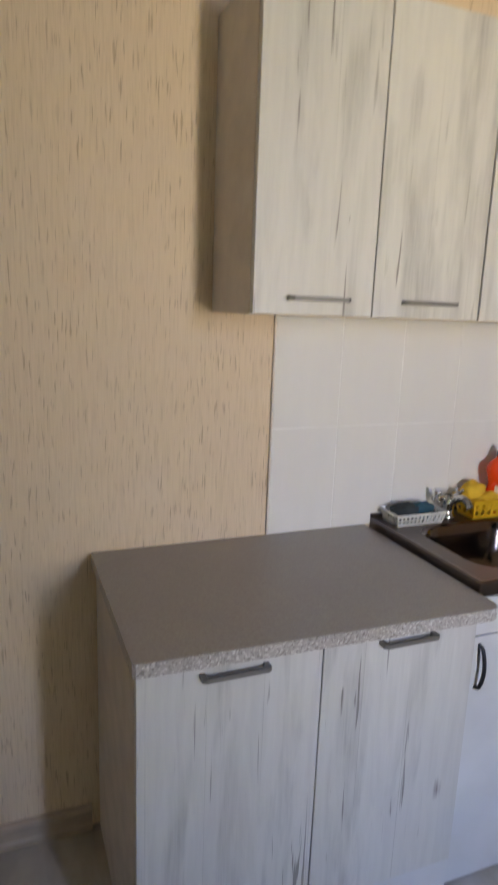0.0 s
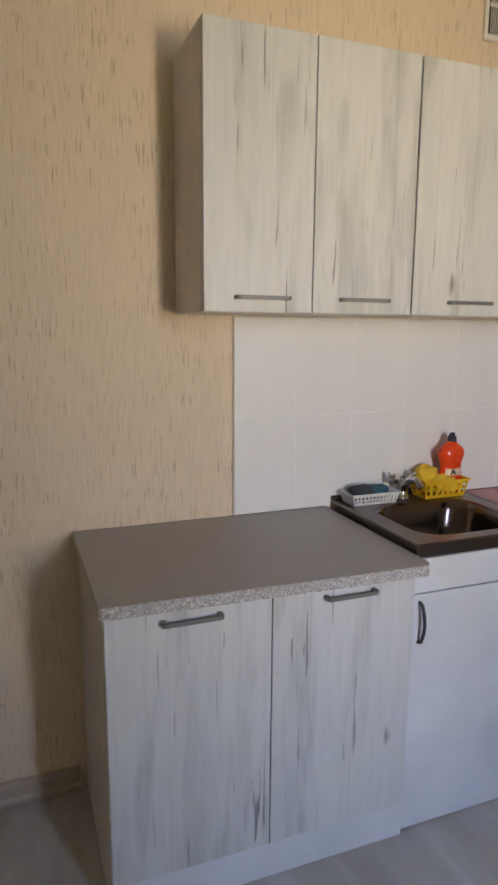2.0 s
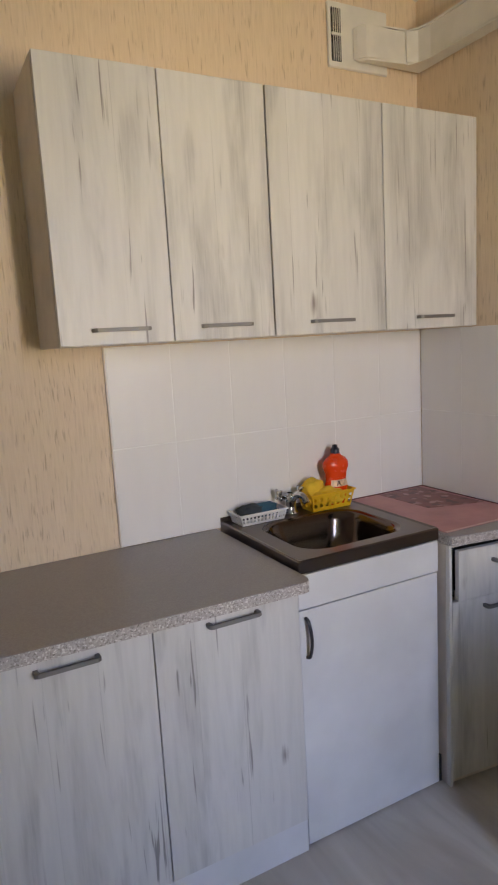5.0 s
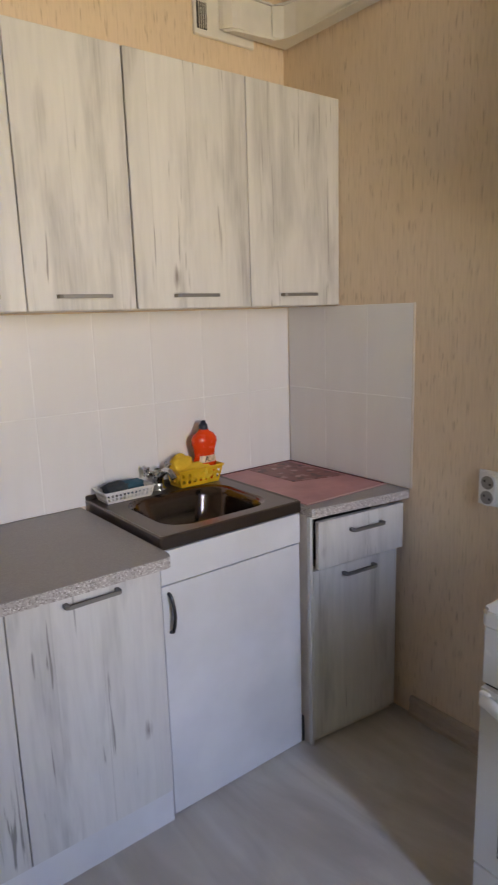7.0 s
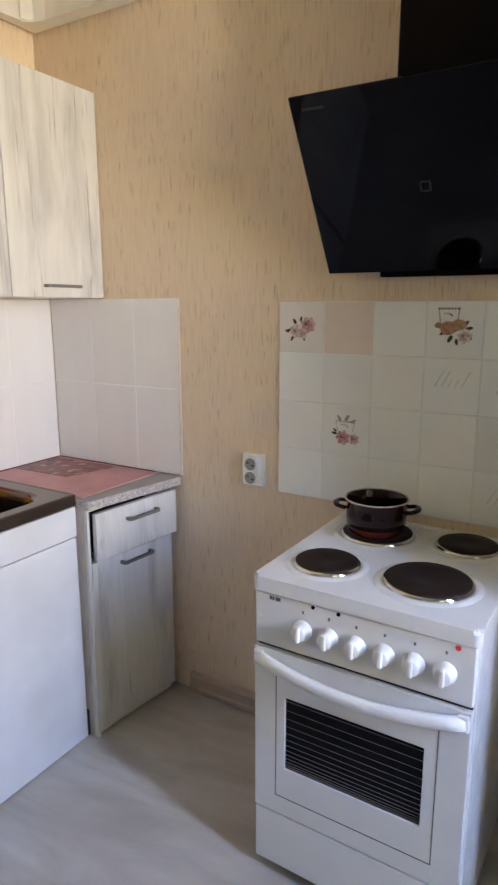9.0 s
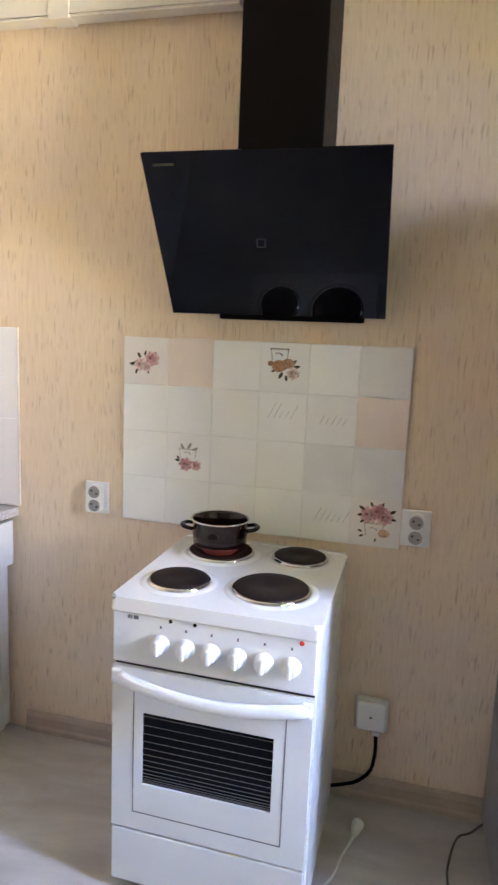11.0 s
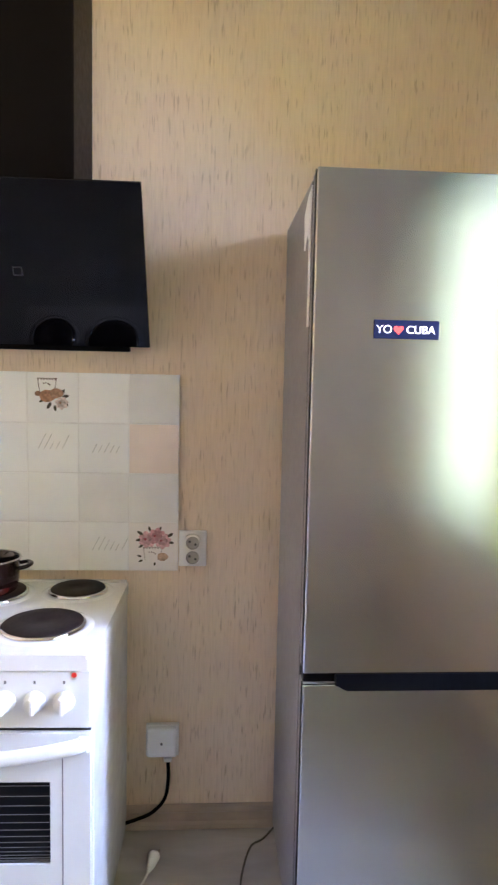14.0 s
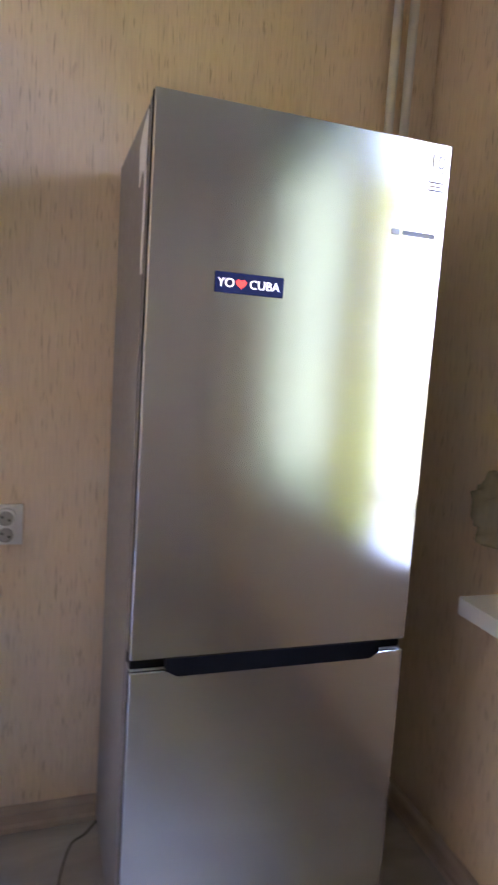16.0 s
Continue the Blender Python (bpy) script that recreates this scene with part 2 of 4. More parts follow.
def brushed(name, colour, rough, stretch=(1, 1, 60)):
    n = Nodes(name)
    fine = n.noise(n.coords(stretch), 9, 3)
    smear = n.noise(n.coords(), 3.5, 3)
    n.bump(fine, 0.015, 0.0005)
    return n.done(n.ramp(smear, (0.2, tuple(c * 0.97 for c in colour)), (0.8, colour)), rough, 1.0)


def glass(name, colour=(1, 1, 1), rough=0.0):
    n = Nodes(name)
    return n.done(colour, rough, 0.0, Transmission_Weight=1.0, IOR=1.45)


def sheer(name, colour, clear):
    """Curtain cloth that lets light through."""
    n = Nodes(name)
    weave = n.noise(n.coords((1, 1, 0.02)), 90, 3)
    col = n.ramp(weave, (0.3, tuple(c * 0.85 for c in colour)), (0.7, colour))
    n.done(col, 0.8)
    tr = n.node("BsdfTranslucent", Color=col)
    m = n.node("MixShader", Fac=clear)
    n.tree.links.new(n.bsdf.outputs[0], m.inputs[1])
    n.tree.links.new(tr.outputs[0], m.inputs[2])
    n.tree.links.new(m.outputs[0], n.tree.nodes["Material Output"].inputs["Surface"])
    return n.mat


def glow(name, strength):
    """The bright distance outside: pale sky over sunlit leaves."""
    n = Nodes(name)
    sep = n.node("SeparateXYZ", Vector=n.node("TexCoord").outputs["Object"])
    leaf = n.noise(n.coords(), 1.3, 6, 0.7)
    green = n.ramp(leaf, (0.3, (0.30, 0.34, 0.16)), (0.52, (0.62, 0.68, 0.42)), (0.7, (0.92, 0.95, 0.80)))
    high = n.ramp(n.math("MULTIPLY", n.math("ADD", sep.outputs[2], n.math("MULTIPLY", leaf, 3.0)), 0.14), (0.35, 0.0), (0.6, 1.0))
    col = n.mix(high, green, (0.88, 0.95, 1.0))
    n.done((0, 0, 0), 1.0, 0.0, Emission_Color=col, Emission_Strength=strength)
    return n.mat


WALLPAPER = wallpaper("beige_wallpaper")
OAK = white_oak("white_oak_foil")
OAK_EDGE = plain("oak_edge_band", (0.70, 0.635, 0.57), 0.5)
WHITE_BOARD = plain("white_board", (0.74, 0.74, 0.75), 0.38, scale=4)
TOP = speckle("worktop_laminate", (0.315, 0.292, 0.282), (0.282, 0.260, 0.250), (0.350, 0.328, 0.316), 330, soft=True)
TOP_EDGE = speckle("worktop_edge_laminate", (0.47, 0.43, 0.40), (0.20, 0.175, 0.16), (0.76, 0.73, 0.70), 300)
FLOOR = linoleum("grey_linoleum")
CEIL = plain("ceiling_paint", (0.82, 0.81, 0.78), 0.8, bump=0.1)
_t = Nodes("pale_glazed_wall_tile")
SINK_TILE = _t.done(_t.ramp(_t.noise(_t.coords((1, 1, 0.15), 9.0), 16, 3), (0.3, (0.785, 0.77, 0.76)), (0.7, (0.81, 0.795, 0.785))), 0.32)
SINK_GROUT = plain("white_grout", (0.90, 0.895, 0.885), 0.7)
SKIRT = plain("beige_skirting", (0.46, 0.37, 0.285), 0.45)
# pale pink chosen for the light it bounces onto the east side
FILL_WALL = plain("pink_fill_wall", (0.82, 0.73, 0.70), 0.8, bump=0.1, scale=4)
DUCT = plain("white_plastic_duct", (0.76, 0.735, 0.69), 0.42, vary=0.04)
PLASTIC = plain("white_plastic", (0.80, 0.80, 0.79), 0.35, vary=0.02)
# near-black in place of the shade inside gaps and hollows
DARK = plain("hollow_shade", (0.025, 0.024, 0.024), 0.6)
HANDLE = brushed("satin_nickel", (0.28, 0.27, 0.26), 0.64, (60, 1, 1))
DARK_METAL = brushed("dark_metal", (0.10, 0.10, 0.105), 0.40, (1, 1, 40))
CHROME = plain("chrome", (0.65, 0.65, 0.66), 0.10, 1.0, vary=0.02)
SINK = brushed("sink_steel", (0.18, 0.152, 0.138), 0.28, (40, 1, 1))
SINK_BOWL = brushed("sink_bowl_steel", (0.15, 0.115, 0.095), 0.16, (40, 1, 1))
ENAMEL = plain("white_enamel", (0.74, 0.745, 0.74), 0.22, vary=0.02, scale=5)
BLACK_GLASS = Nodes("black_glass").done((0.002, 0.002, 0.003), 0.035, 0.0, Specular_IOR_Level=0.14)
BLACK_PAINT = plain("black_lacquer", (0.004, 0.0032, 0.003), 0.40, vary=0.05, Specular_IOR_Level=0.04)
CAST = plain("cast_iron_plate", (0.017, 0.010, 0.009), 0.6, vary=0.25, scale=40, bump=0.3, Specular_IOR_Level=0.2)
FRIDGE_STEEL = brushed("fridge_steel", (0.445, 0.465, 0.495), 0.18)
FRIDGE_SIDE = plain("grey_fridge_side", (0.24, 0.225, 0.22), 0.42, vary=0.04)
BLACK_PLASTIC = plain("black_plastic", (0.0025, 0.0025, 0.003), 0.55, Specular_IOR_Level=0.05)
ORANGE = plain("orange_bottle", (0.86, 0.065, 0.006), 0.25, vary=0.05)
YELLOW = plain("yellow_plastic", (0.85, 0.50, 0.012), 0.38, vary=0.05)
SPONGE_YELLOW = plain("yellow_sponge", (0.82, 0.52, 0.03), 0.9, bump=0.6, scale=30)
BLUE_CLOTH = plain("teal_cloth", (0.03, 0.10, 0.15), 0.9, bump=0.6, scale=25)
PINK = plain("pink_oilcloth", (0.56, 0.27, 0.265), 0.45, vary=0.08, scale=9)
RED_PRINT = speckle("dark_red_print", (0.24, 0.06, 0.055), (0.08, 0.02, 0.02), (0.52, 0.30, 0.27), 46)
NAVY = plain("navy_sticker", (0.004, 0.007, 0.030), 0.5, Specular_IOR_Level=0.05)
INK_WHITE = plain("white_print", (0.85, 0.85, 0.85), 0.5)
INK_RED = plain("red_print", (0.75, 0.035, 0.02), 0.45)
INK_GREY = plain("grey_print", (0.12, 0.12, 0.125), 0.4)
CABLE_WHITE = plain("white_cable", (0.72, 0.70, 0.64), 0.45)

# ---- the room ----
X0, X1, Y0, Y1, H = -3.2, 0.0, -3.06, 0.0, 2.60


def structure(name, bm, material, label, category):
    return tagged(part(name, bm, material), label, category, kind="structure")


structure("floor", box(X0 - 0.12, X1 + 0.12, Y0 - 0.35, Y1 + 0.12, -0.08, 0.0), FLOOR, "grey wood-look linoleum floor with soft streaks", "floor")
structure("ceiling", box(X0 - 0.12, X1 + 0.12, Y0 - 0.35, Y1 + 0.12, H, H + 0.1), CEIL, "plain white painted ceiling", "ceiling")
structure("wall_north", box(X0 - 0.12, X1 + 0.12, Y1, Y1 + 0.12, 0, H), WALLPAPER, "wall with beige streaked textured wallpaper", "wall")
structure("wall_east", box(X1, X1 + 0.12, Y0 - 0.3, Y1, 0, H), WALLPAPER, "wall with beige streaked textured wallpaper", "wall")
# the west wall is never in view; it closes the room and reflects fill light
structure("wall_west", box(X0 - 0.12, X0, Y0 - 0.3, Y1, 0, H), FILL_WALL, "unseen wall in pale pink that bounces fill light", "wall")
_w = box(X0, WIN[0], Y0 - 0.3, Y0, 0, H)
box(WIN[1], X1, Y0 - 0.3, Y0, 0, H, bm=_w)
box(WIN[0], WIN[1], Y0 - 0.3, Y0, 0, WIN[2] - 0.09, bm=_w)
box(WIN[0], WIN[1], Y0 - 0.3, Y0, WIN[3], H, bm=_w)
structure("wall_south", _w, WALLPAPER, "wallpapered window wall with a deep opening", "wall")

# stepped cornice under the ceiling
_c = [(0, H - 0.002), (-0.065, H - 0.002), (-0.065, H - 0.012), (-0.048, H - 0.018), (-0.042, H - 0.034), (-0.022, H - 0.046), (-0.016, H - 0.062), (0, H - 0.066)]
structure("cornice_north", prism([(Y1 + a - 0.001, z) for a, z in _c], X0 + 0.066, X1 - 0.066, "x"), CEIL, "white stepped ceiling cornice", "cornice")
structure("cornice_east", prism([(X1 + a - 0.001, z) for a, z in _c], Y0 + 0.066, Y1 - 0.001, "y"), CEIL, "white stepped ceiling cornice", "cornice")


def skirting(name, axis, a0, a1, wall, sign):
    """A rounded plastic skirting board, 7 cm high, with a groove along its middle."""
    out = [(0, 0.001), (0.020, 0.001), (0.020, 0.016), (0.014, 0.024), (0.013, 0.05), (0.017, 0.056), (0.013, 0.068), (0.005, 0.072), (0, 0.072)]
    bm = prism([(wall + sign * (d + 0.001), z) for d, z in out], a0, a1, axis)
    return structure(name, bm, SKIRT, "beige grooved plastic skirting board", "skirting")


skirting("baseboard_north", "x", X0 + 0.025, -1.70, Y1, -1)
skirting("baseboard_east", "y", Y0 + 0.001, -0.62, X1, -1)
skirting("baseboard_south", "x", X0 + 0.025, -0.024, Y0, 1)

# window
win = thing("window_1", ((WIN[0] + WIN[1]) / 2, Y0 - 0.14, WIN[2]), "white plastic double-leaf window in the daylight", "window", kind="structure")
_wy0, _wy1 = Y0 - 0.17, Y0 - 0.10
_mid = -1.45
_f = box(WIN[0], WIN[0] + 0.06, _wy0, _wy1, WIN[2], WIN[3], 0.004)
for a in ((WIN[1] - 0.06, WIN[1]), (_mid - 0.045, _mid + 0.045)):
    box(a[0], a[1], _wy0, _wy1, WIN[2], WIN[3], 0.004, bm=_f)
box(WIN[0] + 0.061, WIN[1] - 0.061, _wy0 + 0.004, _wy1 - 0.004, WIN[2], WIN[2] + 0.06, 0.004, bm=_f)
box(WIN[0] + 0.061, WIN[1] - 0.061, _wy0 + 0.004, _wy1 - 0.004, WIN[3] - 0.06, WIN[3], 0.004, bm=_f)
part("window_frame", _f, PLASTIC, win)
PANE = glass("window_glass")
for a0, a1 in ((WIN[0] + 0.05, _mid - 0.04), (_mid + 0.04, WIN[1] - 0.05)):
    p = part("pane", box(a0, a1, Y0 - 0.138, Y0 - 0.132, WIN[2] + 0.05, WIN[3] - 0.05), PANE, win, "clear window pane")
    p.visible_shadow = False
_s = prism(rounded(-2.40, -0.50, -3.20, -2.945, 0.012), WIN[2] - 0.085, WIN[2] - 0.045, "z")
structure("window_sill", _s, PLASTIC, "white plastic window sill with a rounded end", "window sill")

structure("backdrop", box(-22, 18, -14.05, -14, -5, 13), glow("bright_garden", 4.5), "bright leaves and sky far outside", "backdrop")


# curtains: folded cloth, held in at the middle
def curtain(x_top, x_tie, x_low, z_tie, y, cloth, label, folds, depth=0.03):
    bm = bmesh.new()
    cols, rows, grid = folds * 8, 36, []
    for r in range(rows + 1):
        z = 2.42 - (2.42 - 0.80) * r / rows
        k = min(1, max(0, (2.42 - z) / (2.42 - z_tie))) if z > z_tie else 1 - min(1, (z_tie - z) / (z_tie - 0.80))
        k = k * k * (3 - 2 * k)
        far = x_top if z > z_tie else x_low
        a, b = [far[i] * (1 - k) + x_tie[i] * k for i in (0, 1)]
        row = []
        for c in range(cols + 1):
            u = c / cols
            w = math.sin(u * folds * 2 * math.pi + 0.5 * math.sin(z * 3)) + 0.35 * math.sin(u * folds * 4.7 * math.pi + z)
            row.append(bm.verts.new((a + (b - a) * u, y + depth * (1 - 0.35 * k) * w, z)))
        grid.append(row)
    for r0, r1 in zip(grid, grid[1:]):
        for c in range(cols):
            bm.faces.new((r0[c], r0[c + 1], r1[c + 1], r1[c]))
    return solo("curtain", bm, cloth, label, "curtain", smooth=True)


OLIVE = sheer("olive_curtain_cloth", (0.42, 0.41, 0.055), 0.34)
GREEN = sheer("pale_green_voile", (0.42, 0.55, 0.37), 0.70)
curtain((-0.66, -0.80), (-0.67, -0.77), (-0.66, -0.78), 1.03, -2.975, OLIVE, "olive yellow curtain tied back beside the window", 4, 0.020)
curtain((-0.72, -1.36), (-1.04, -1.38), (-1.02, -1.38), 1.30, -2.945, OLIVE, "olive yellow curtain swept aside across the window", 7, 0.014)
curtain((-1.33, -2.35), (-1.36, -2.25), (-1.34, -2.30), 1.05, -3.01, GREEN, "pale green voile curtain gathered at the window", 7, 0.022)
rod = tube([(-0.22, -2.985, 2.44), (-2.7, -2.985, 2.44)], 0.012, 12)
solo("curtain_rod", rod, PLASTIC, "white curtain rod over the window", "curtain rod", smooth=True)

# heating riser
for y in (-2.895, -2.945):
    bm = tube([(-0.045, y, 0.002), (-0.045, y, 1.2), (-0.045, y, H - 0.003)], 0.0135, 14)
    solo("heating_pipe", bm, DUCT, "cream painted heating pipe beside the fridge", "pipe", group="heating pipes", smooth=True)

# ---- air duct and grille ----
duct = thing("air_duct", (-0.06, -0.7, 2.30), "white flat plastic air duct along the wall", "air duct")
Z0, Z1, D = 2.295, 2.405, 0.058
_o = [(-0.004, -1.33), (-D, -1.33), (-D, -0.13), (-D - 0.012, -0.085), (-D - 0.045, -D - 0.006), (-0.10, -D), (-0.235, -D), (-0.262, -D + 0.006), (-0.282, -0.03), (-0.288, -0.016), (-0.004, -0.016)]
bm = prism(_o, Z0, Z1, "z")
bmesh.ops.bevel(bm, geom=[e for e in bm.edges if abs(e.verts[0].co.z - e.verts[1].co.z) < 1e-4], offset=0.007, segments=2, affect="EDGES")
part("duct_channel", bm, DUCT, duct)
part("coupling", box(-D - 0.004, -0.003, -0.82, -0.75, Z0 - 0.004, Z1 + 0.004, 0.003), DUCT, duct)
grille = thing("vent_grille", (-0.262, -0.006, 2.272), "white plastic vent plate with a slotted side grille", "vent grille")
part("plate", box(-0.385, -0.142, -0.013, -0.001, 2.272, 2.47, 0.003), DUCT, grille)
# flat plate, no hole: the opening's shade is only its colour
part("opening", box(-0.374, -0.336, -0.0145, -0.0125, 2.29, 2.45), DARK, grille, "dark plate for the shade behind the slots")
for i in range(4):
    part("slat", box(-0.3675 + i * 0.0080, -0.3655 + i * 0.0080, -0.0175, -0.0135, 2.291, 2.449), DUCT, grille)
part("divider", box(-0.3735, -0.3365, -0.0182, -0.0136, 2.367, 2.375), DUCT, grille)

# ---- handles ----


def bar_handle(parent, p, length, axis="x", out=(0, -1, 0), m=None):
    """A flat bar pull on two short posts, centred at p on the door's face."""
    o = Vector(out)
    a = Vector((1, 0, 0)) if axis == "x" else Vector((0, 0, 1))
    up = Vector((0, 0, 1)) if axis == "x" else Vector((1, 0, 0))
    bm = bmesh.new()
    h = length / 2
    prof = [(-h, 0.0), (-h, 0.020), (-h + 0.008, 0.025), (h - 0.008, 0.025), (h, 0.020), (h, 0.0), (h - 0.010, 0.0), (h - 0.012, 0.017), (-h + 0.012, 0.017), (-h + 0.010, 0.0)]
    c = Vector(p)
    lo = [bm.verts.new(c + a * u + o * v - up * 0.0048) for u, v in prof]
    hi = [bm.verts.new(c + a * u + o * v + up * 0.0048) for u, v in prof]
    n = len(prof)
    for i in range(n):
        bm.faces.new((lo[i], lo[(i + 1) % n], hi[(i + 1) % n], hi[i]))
    for ring in (lo, hi):
        for q in ((0, 1, 8, 9), (1, 2, 3, 4, 7, 8), (4, 5, 6, 7)):
            bm.faces.new([ring[k] for k in q])
    bmesh.ops.bevel(bm, geom=[e for e in bm.edges if e.is_boundary is False and len(e.link_faces) == 2 and e.calc_face_angle(0) > 0.6], offset=0.0016, segments=2, affect="EDGES")
    if m is not None:
        bm.transform(m)
    return part("handle", bm, HANDLE, parent, "satin metal bar handle")


# ---- wall cabinets ----


def carcass(ob, x0, x1, y0, y1, z0, z1, t, shelf, material):
    """Two side panels, a bottom, a top and a thin back."""
    for a in (x0, x1 - t):
        part("side_panel", box(a, a + t, y0, y1, z0, z1, 0.0008), material, ob)
    part("bottom_panel", box(x0 + t, x1 - t, y0 + 0.001, y1 - 0.001, shelf + 0.0005, shelf + t), material, ob)
    part("top_panel", box(x0 + t, x1 - t, y0 + 0.001, y1 - 0.001, z1 - t, z1 - 0.0005), material, ob)
    part("back_panel", box(x0 + t, x1 - t, y1 - 0.006, y1 - 0.002, shelf + t, z1 - t), material, ob)


def wall_cabinet(x0, x1, split, handles):
    ob = thing("wall_cabinet", ((x0 + x1) / 2, -0.14, 1.412), "white-washed oak wall cabinet with two closed doors", "wall cabinet", group="wall cabinets")
    z0, z1, t = 1.412, 2.073, 0.016
    carcass(ob, x0, x1, -0.256, -0.002, z0, z1, t, z0, OAK_EDGE)
    for (a, c), hx in zip(((x0 + 0.001, split - 0.0015), (split + 0.0015, x1 - 0.001)), handles):
        d = part("door", box(a, c, -0.275, -0.2575, z0 + 0.002, z1 - 0.001, 0.0012), OAK, ob)
        bar_handle(d, (hx, -0.275, 1.449), 0.146)
    return ob


wall_cabinet(-1.384, -0.790, -1.091, (-1.232, -0.941))
wall_cabinet(-0.787, -0.003, -0.392, (-0.597, -0.196))

# ---- base cabinet with two doors ----
base = thing("base_cabinet", (-1.28, -0.25, 0.0), "white-washed oak base cabinet with two closed doors", "base cabinet")
carcass(base, -1.678, -0.892, -0.486, -0.004, 0.0, 0.776, 0.016, 0.10, OAK_EDGE)
part("plinth", box(-1.676, -0.894, -0.4995, -0.4865, 0.001, 0.098, 0.001), WHITE_BOARD, base, "white plinth board")
for a, c, hx in ((-1.677, -1.2905, -1.485), (-1.2875, -0.895, -1.085)):
    d = part("door", box(a, c, -0.505, -0.487, 0.101, 0.768, 0.0012), OAK, base)
    bar_handle(d, (hx, -0.505, 0.738), 0.142)


def worktop(name, outline, z0, z1, label):
    ob = thing(name, (sum(p[0] for p in outline) / len(outline), -0.3, z0), label, "worktop")
    bm = prism(outline, z0, z1 - 0.0012, "z")
    part("core", bm, TOP_EDGE, ob, "coarsely speckled edge")
    part("surface", prism([(x, y + 0.001 if y < -0.3 else y) for x, y in outline], z1 - 0.001, z1, "z"), TOP, ob, "smooth grey-brown laminate")
    return ob


worktop("worktop", [(-1.690, -0.003), (-0.893, -0.003), (-0.885, -0.540), (-0.893, -0.557), (-0.91, -0.563), (-1.684, -0.541), (-1.690, -0.535)], 0.777, 0.806, "grey-brown laminate worktop with a speckled edge")

# ---- sink unit ----
sc = thing("sink_cabinet", (-0.64, -0.25, 0.0), "plain white sink cabinet with one closed door", "sink cabinet")
for a in (-0.886, -0.407):
    part("side_panel", box(a, a + 0.015, -0.468, -0.004, 0.0, 0.788, 0.0008), WHITE_BOARD, sc)
part("bottom_panel", box(-0.871, -0.407, -0.466, -0.006, 0.06, 0.076), WHITE_BOARD, sc)
part("back_panel", box(-0.871, -0.407, -0.010, -0.006, 0.076, 0.66), WHITE_BOARD, sc)
part("front_panel", box(-0.884, -0.394, -0.487, -0.469, 0.697, 0.790, 0.001), WHITE_BOARD, sc)
d = part("door", box(-0.884, -0.398, -0.487, -0.469, 0.004, 0.693, 0.001), WHITE_BOARD, sc)
bow = bend([(-0.864, -0.486, 0.672), (-0.863, -0.501, 0.662), (-0.860, -0.508, 0.615), (-0.862, -0.501, 0.570), (-0.864, -0.486, 0.560)], 6)
part("handle", tube(bow, 0.0048, 10), DARK_METAL, d, "bowed dark metal handle", smooth=True)
# near-black block standing in for the shade in the slit beside the drawers
part("plinth_notch", box(-0.3965, -0.387, -0.486, -0.470, 0.003, 0.092), DARK, sc, "dark block for the shaded slit at the foot")
# plinth board in the same near-black, shade under the door put in as colour
part("plinth", box(-0.871, -0.407, -0.44, -0.43, 0.001, 0.058), DARK, sc, "board coloured dark for the shade under the door")

sink = thing("kitchen_sink", (-0.63, -0.25, 0.79), "worn stainless steel sink with one square bowl", "sink")
SX0, SX1, SY0, SY1, SZ = -0.877, -0.385, -0.484, -0.004, 0.829


def ring(x0, x1, y0, y1, r, z):
    return [(x, y, z) for x, y in rounded(x0, x1, y0, y1, r, 7)]


bx0, bx1, by0, by1 = -0.800, -0.452, -0.420, -0.122
rim = loft([ring(SX0, SX1, SY0, SY1, 0.006, SZ - 0.036), ring(SX0, SX1, SY0, SY1, 0.006, SZ - 0.004), ring(SX0 + 0.004, SX1 - 0.004, SY0 + 0.004, SY1 - 0.004, 0.006, SZ),
            ring(SX0 + 0.012, SX1 - 0.012, SY0 + 0.012, SY1 - 0.012, 0.01, SZ - 0.003),
            ring(bx0 - 0.012, bx1 + 0.012, by0 - 0.012, by1 + 0.012, 0.085, SZ - 0.004)], close_ends=(False, False))
part("rim", rim, SINK, sink, smooth=False)
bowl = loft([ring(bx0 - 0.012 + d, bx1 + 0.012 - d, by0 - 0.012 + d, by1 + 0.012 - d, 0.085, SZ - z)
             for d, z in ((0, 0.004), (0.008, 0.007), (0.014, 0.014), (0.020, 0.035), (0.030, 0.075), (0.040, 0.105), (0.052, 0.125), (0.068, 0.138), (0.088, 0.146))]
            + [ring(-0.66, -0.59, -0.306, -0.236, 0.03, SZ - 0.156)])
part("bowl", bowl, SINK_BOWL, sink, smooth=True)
part("drain", lathe([(0, 0), (0.034, 0), (0.036, 0.003), (0.03, 0.004), (0.026, 0.002), (0, 0.002)], (-0.625, -0.271, SZ - 0.155), 24), CHROME, sink, smooth=True)
part("upstand", box(SX0, SX1, -0.014, SY1 + 0.001, SZ - 0.004, SZ + 0.012, 0.003), SINK, sink)

# ---- drawer unit beside the sink, standing a little askew ----
ASKEW = Matrix.Translation((-0.383, -0.50, 0)) @ Matrix.Rotation(radians(-6.5), 4, "Z") @ Matrix.Translation((0.383, 0.50, 0))
du = thing("drawer_cabinet", (-0.19, -0.28, 0.0), "white-washed oak cabinet with a slightly open drawer", "drawer cabinet")
carcass(du, -0.383, -0.010, -0.505, -0.03, 0.0, 0.780, 0.016, 0.10, OAK_EDGE)
part("stile", box(-0.384, -0.3735, -0.522, -0.5065, 0.0, 0.780, 0.001), OAK, du)
# strip coloured near-black as the shade in the drawer's side gap
part("shadow_gap", box(-0.373, -0.352, -0.5065, -0.5055, 0.612, 0.766), DARK, du, "dark strip for the shade in the gap beside the drawer")
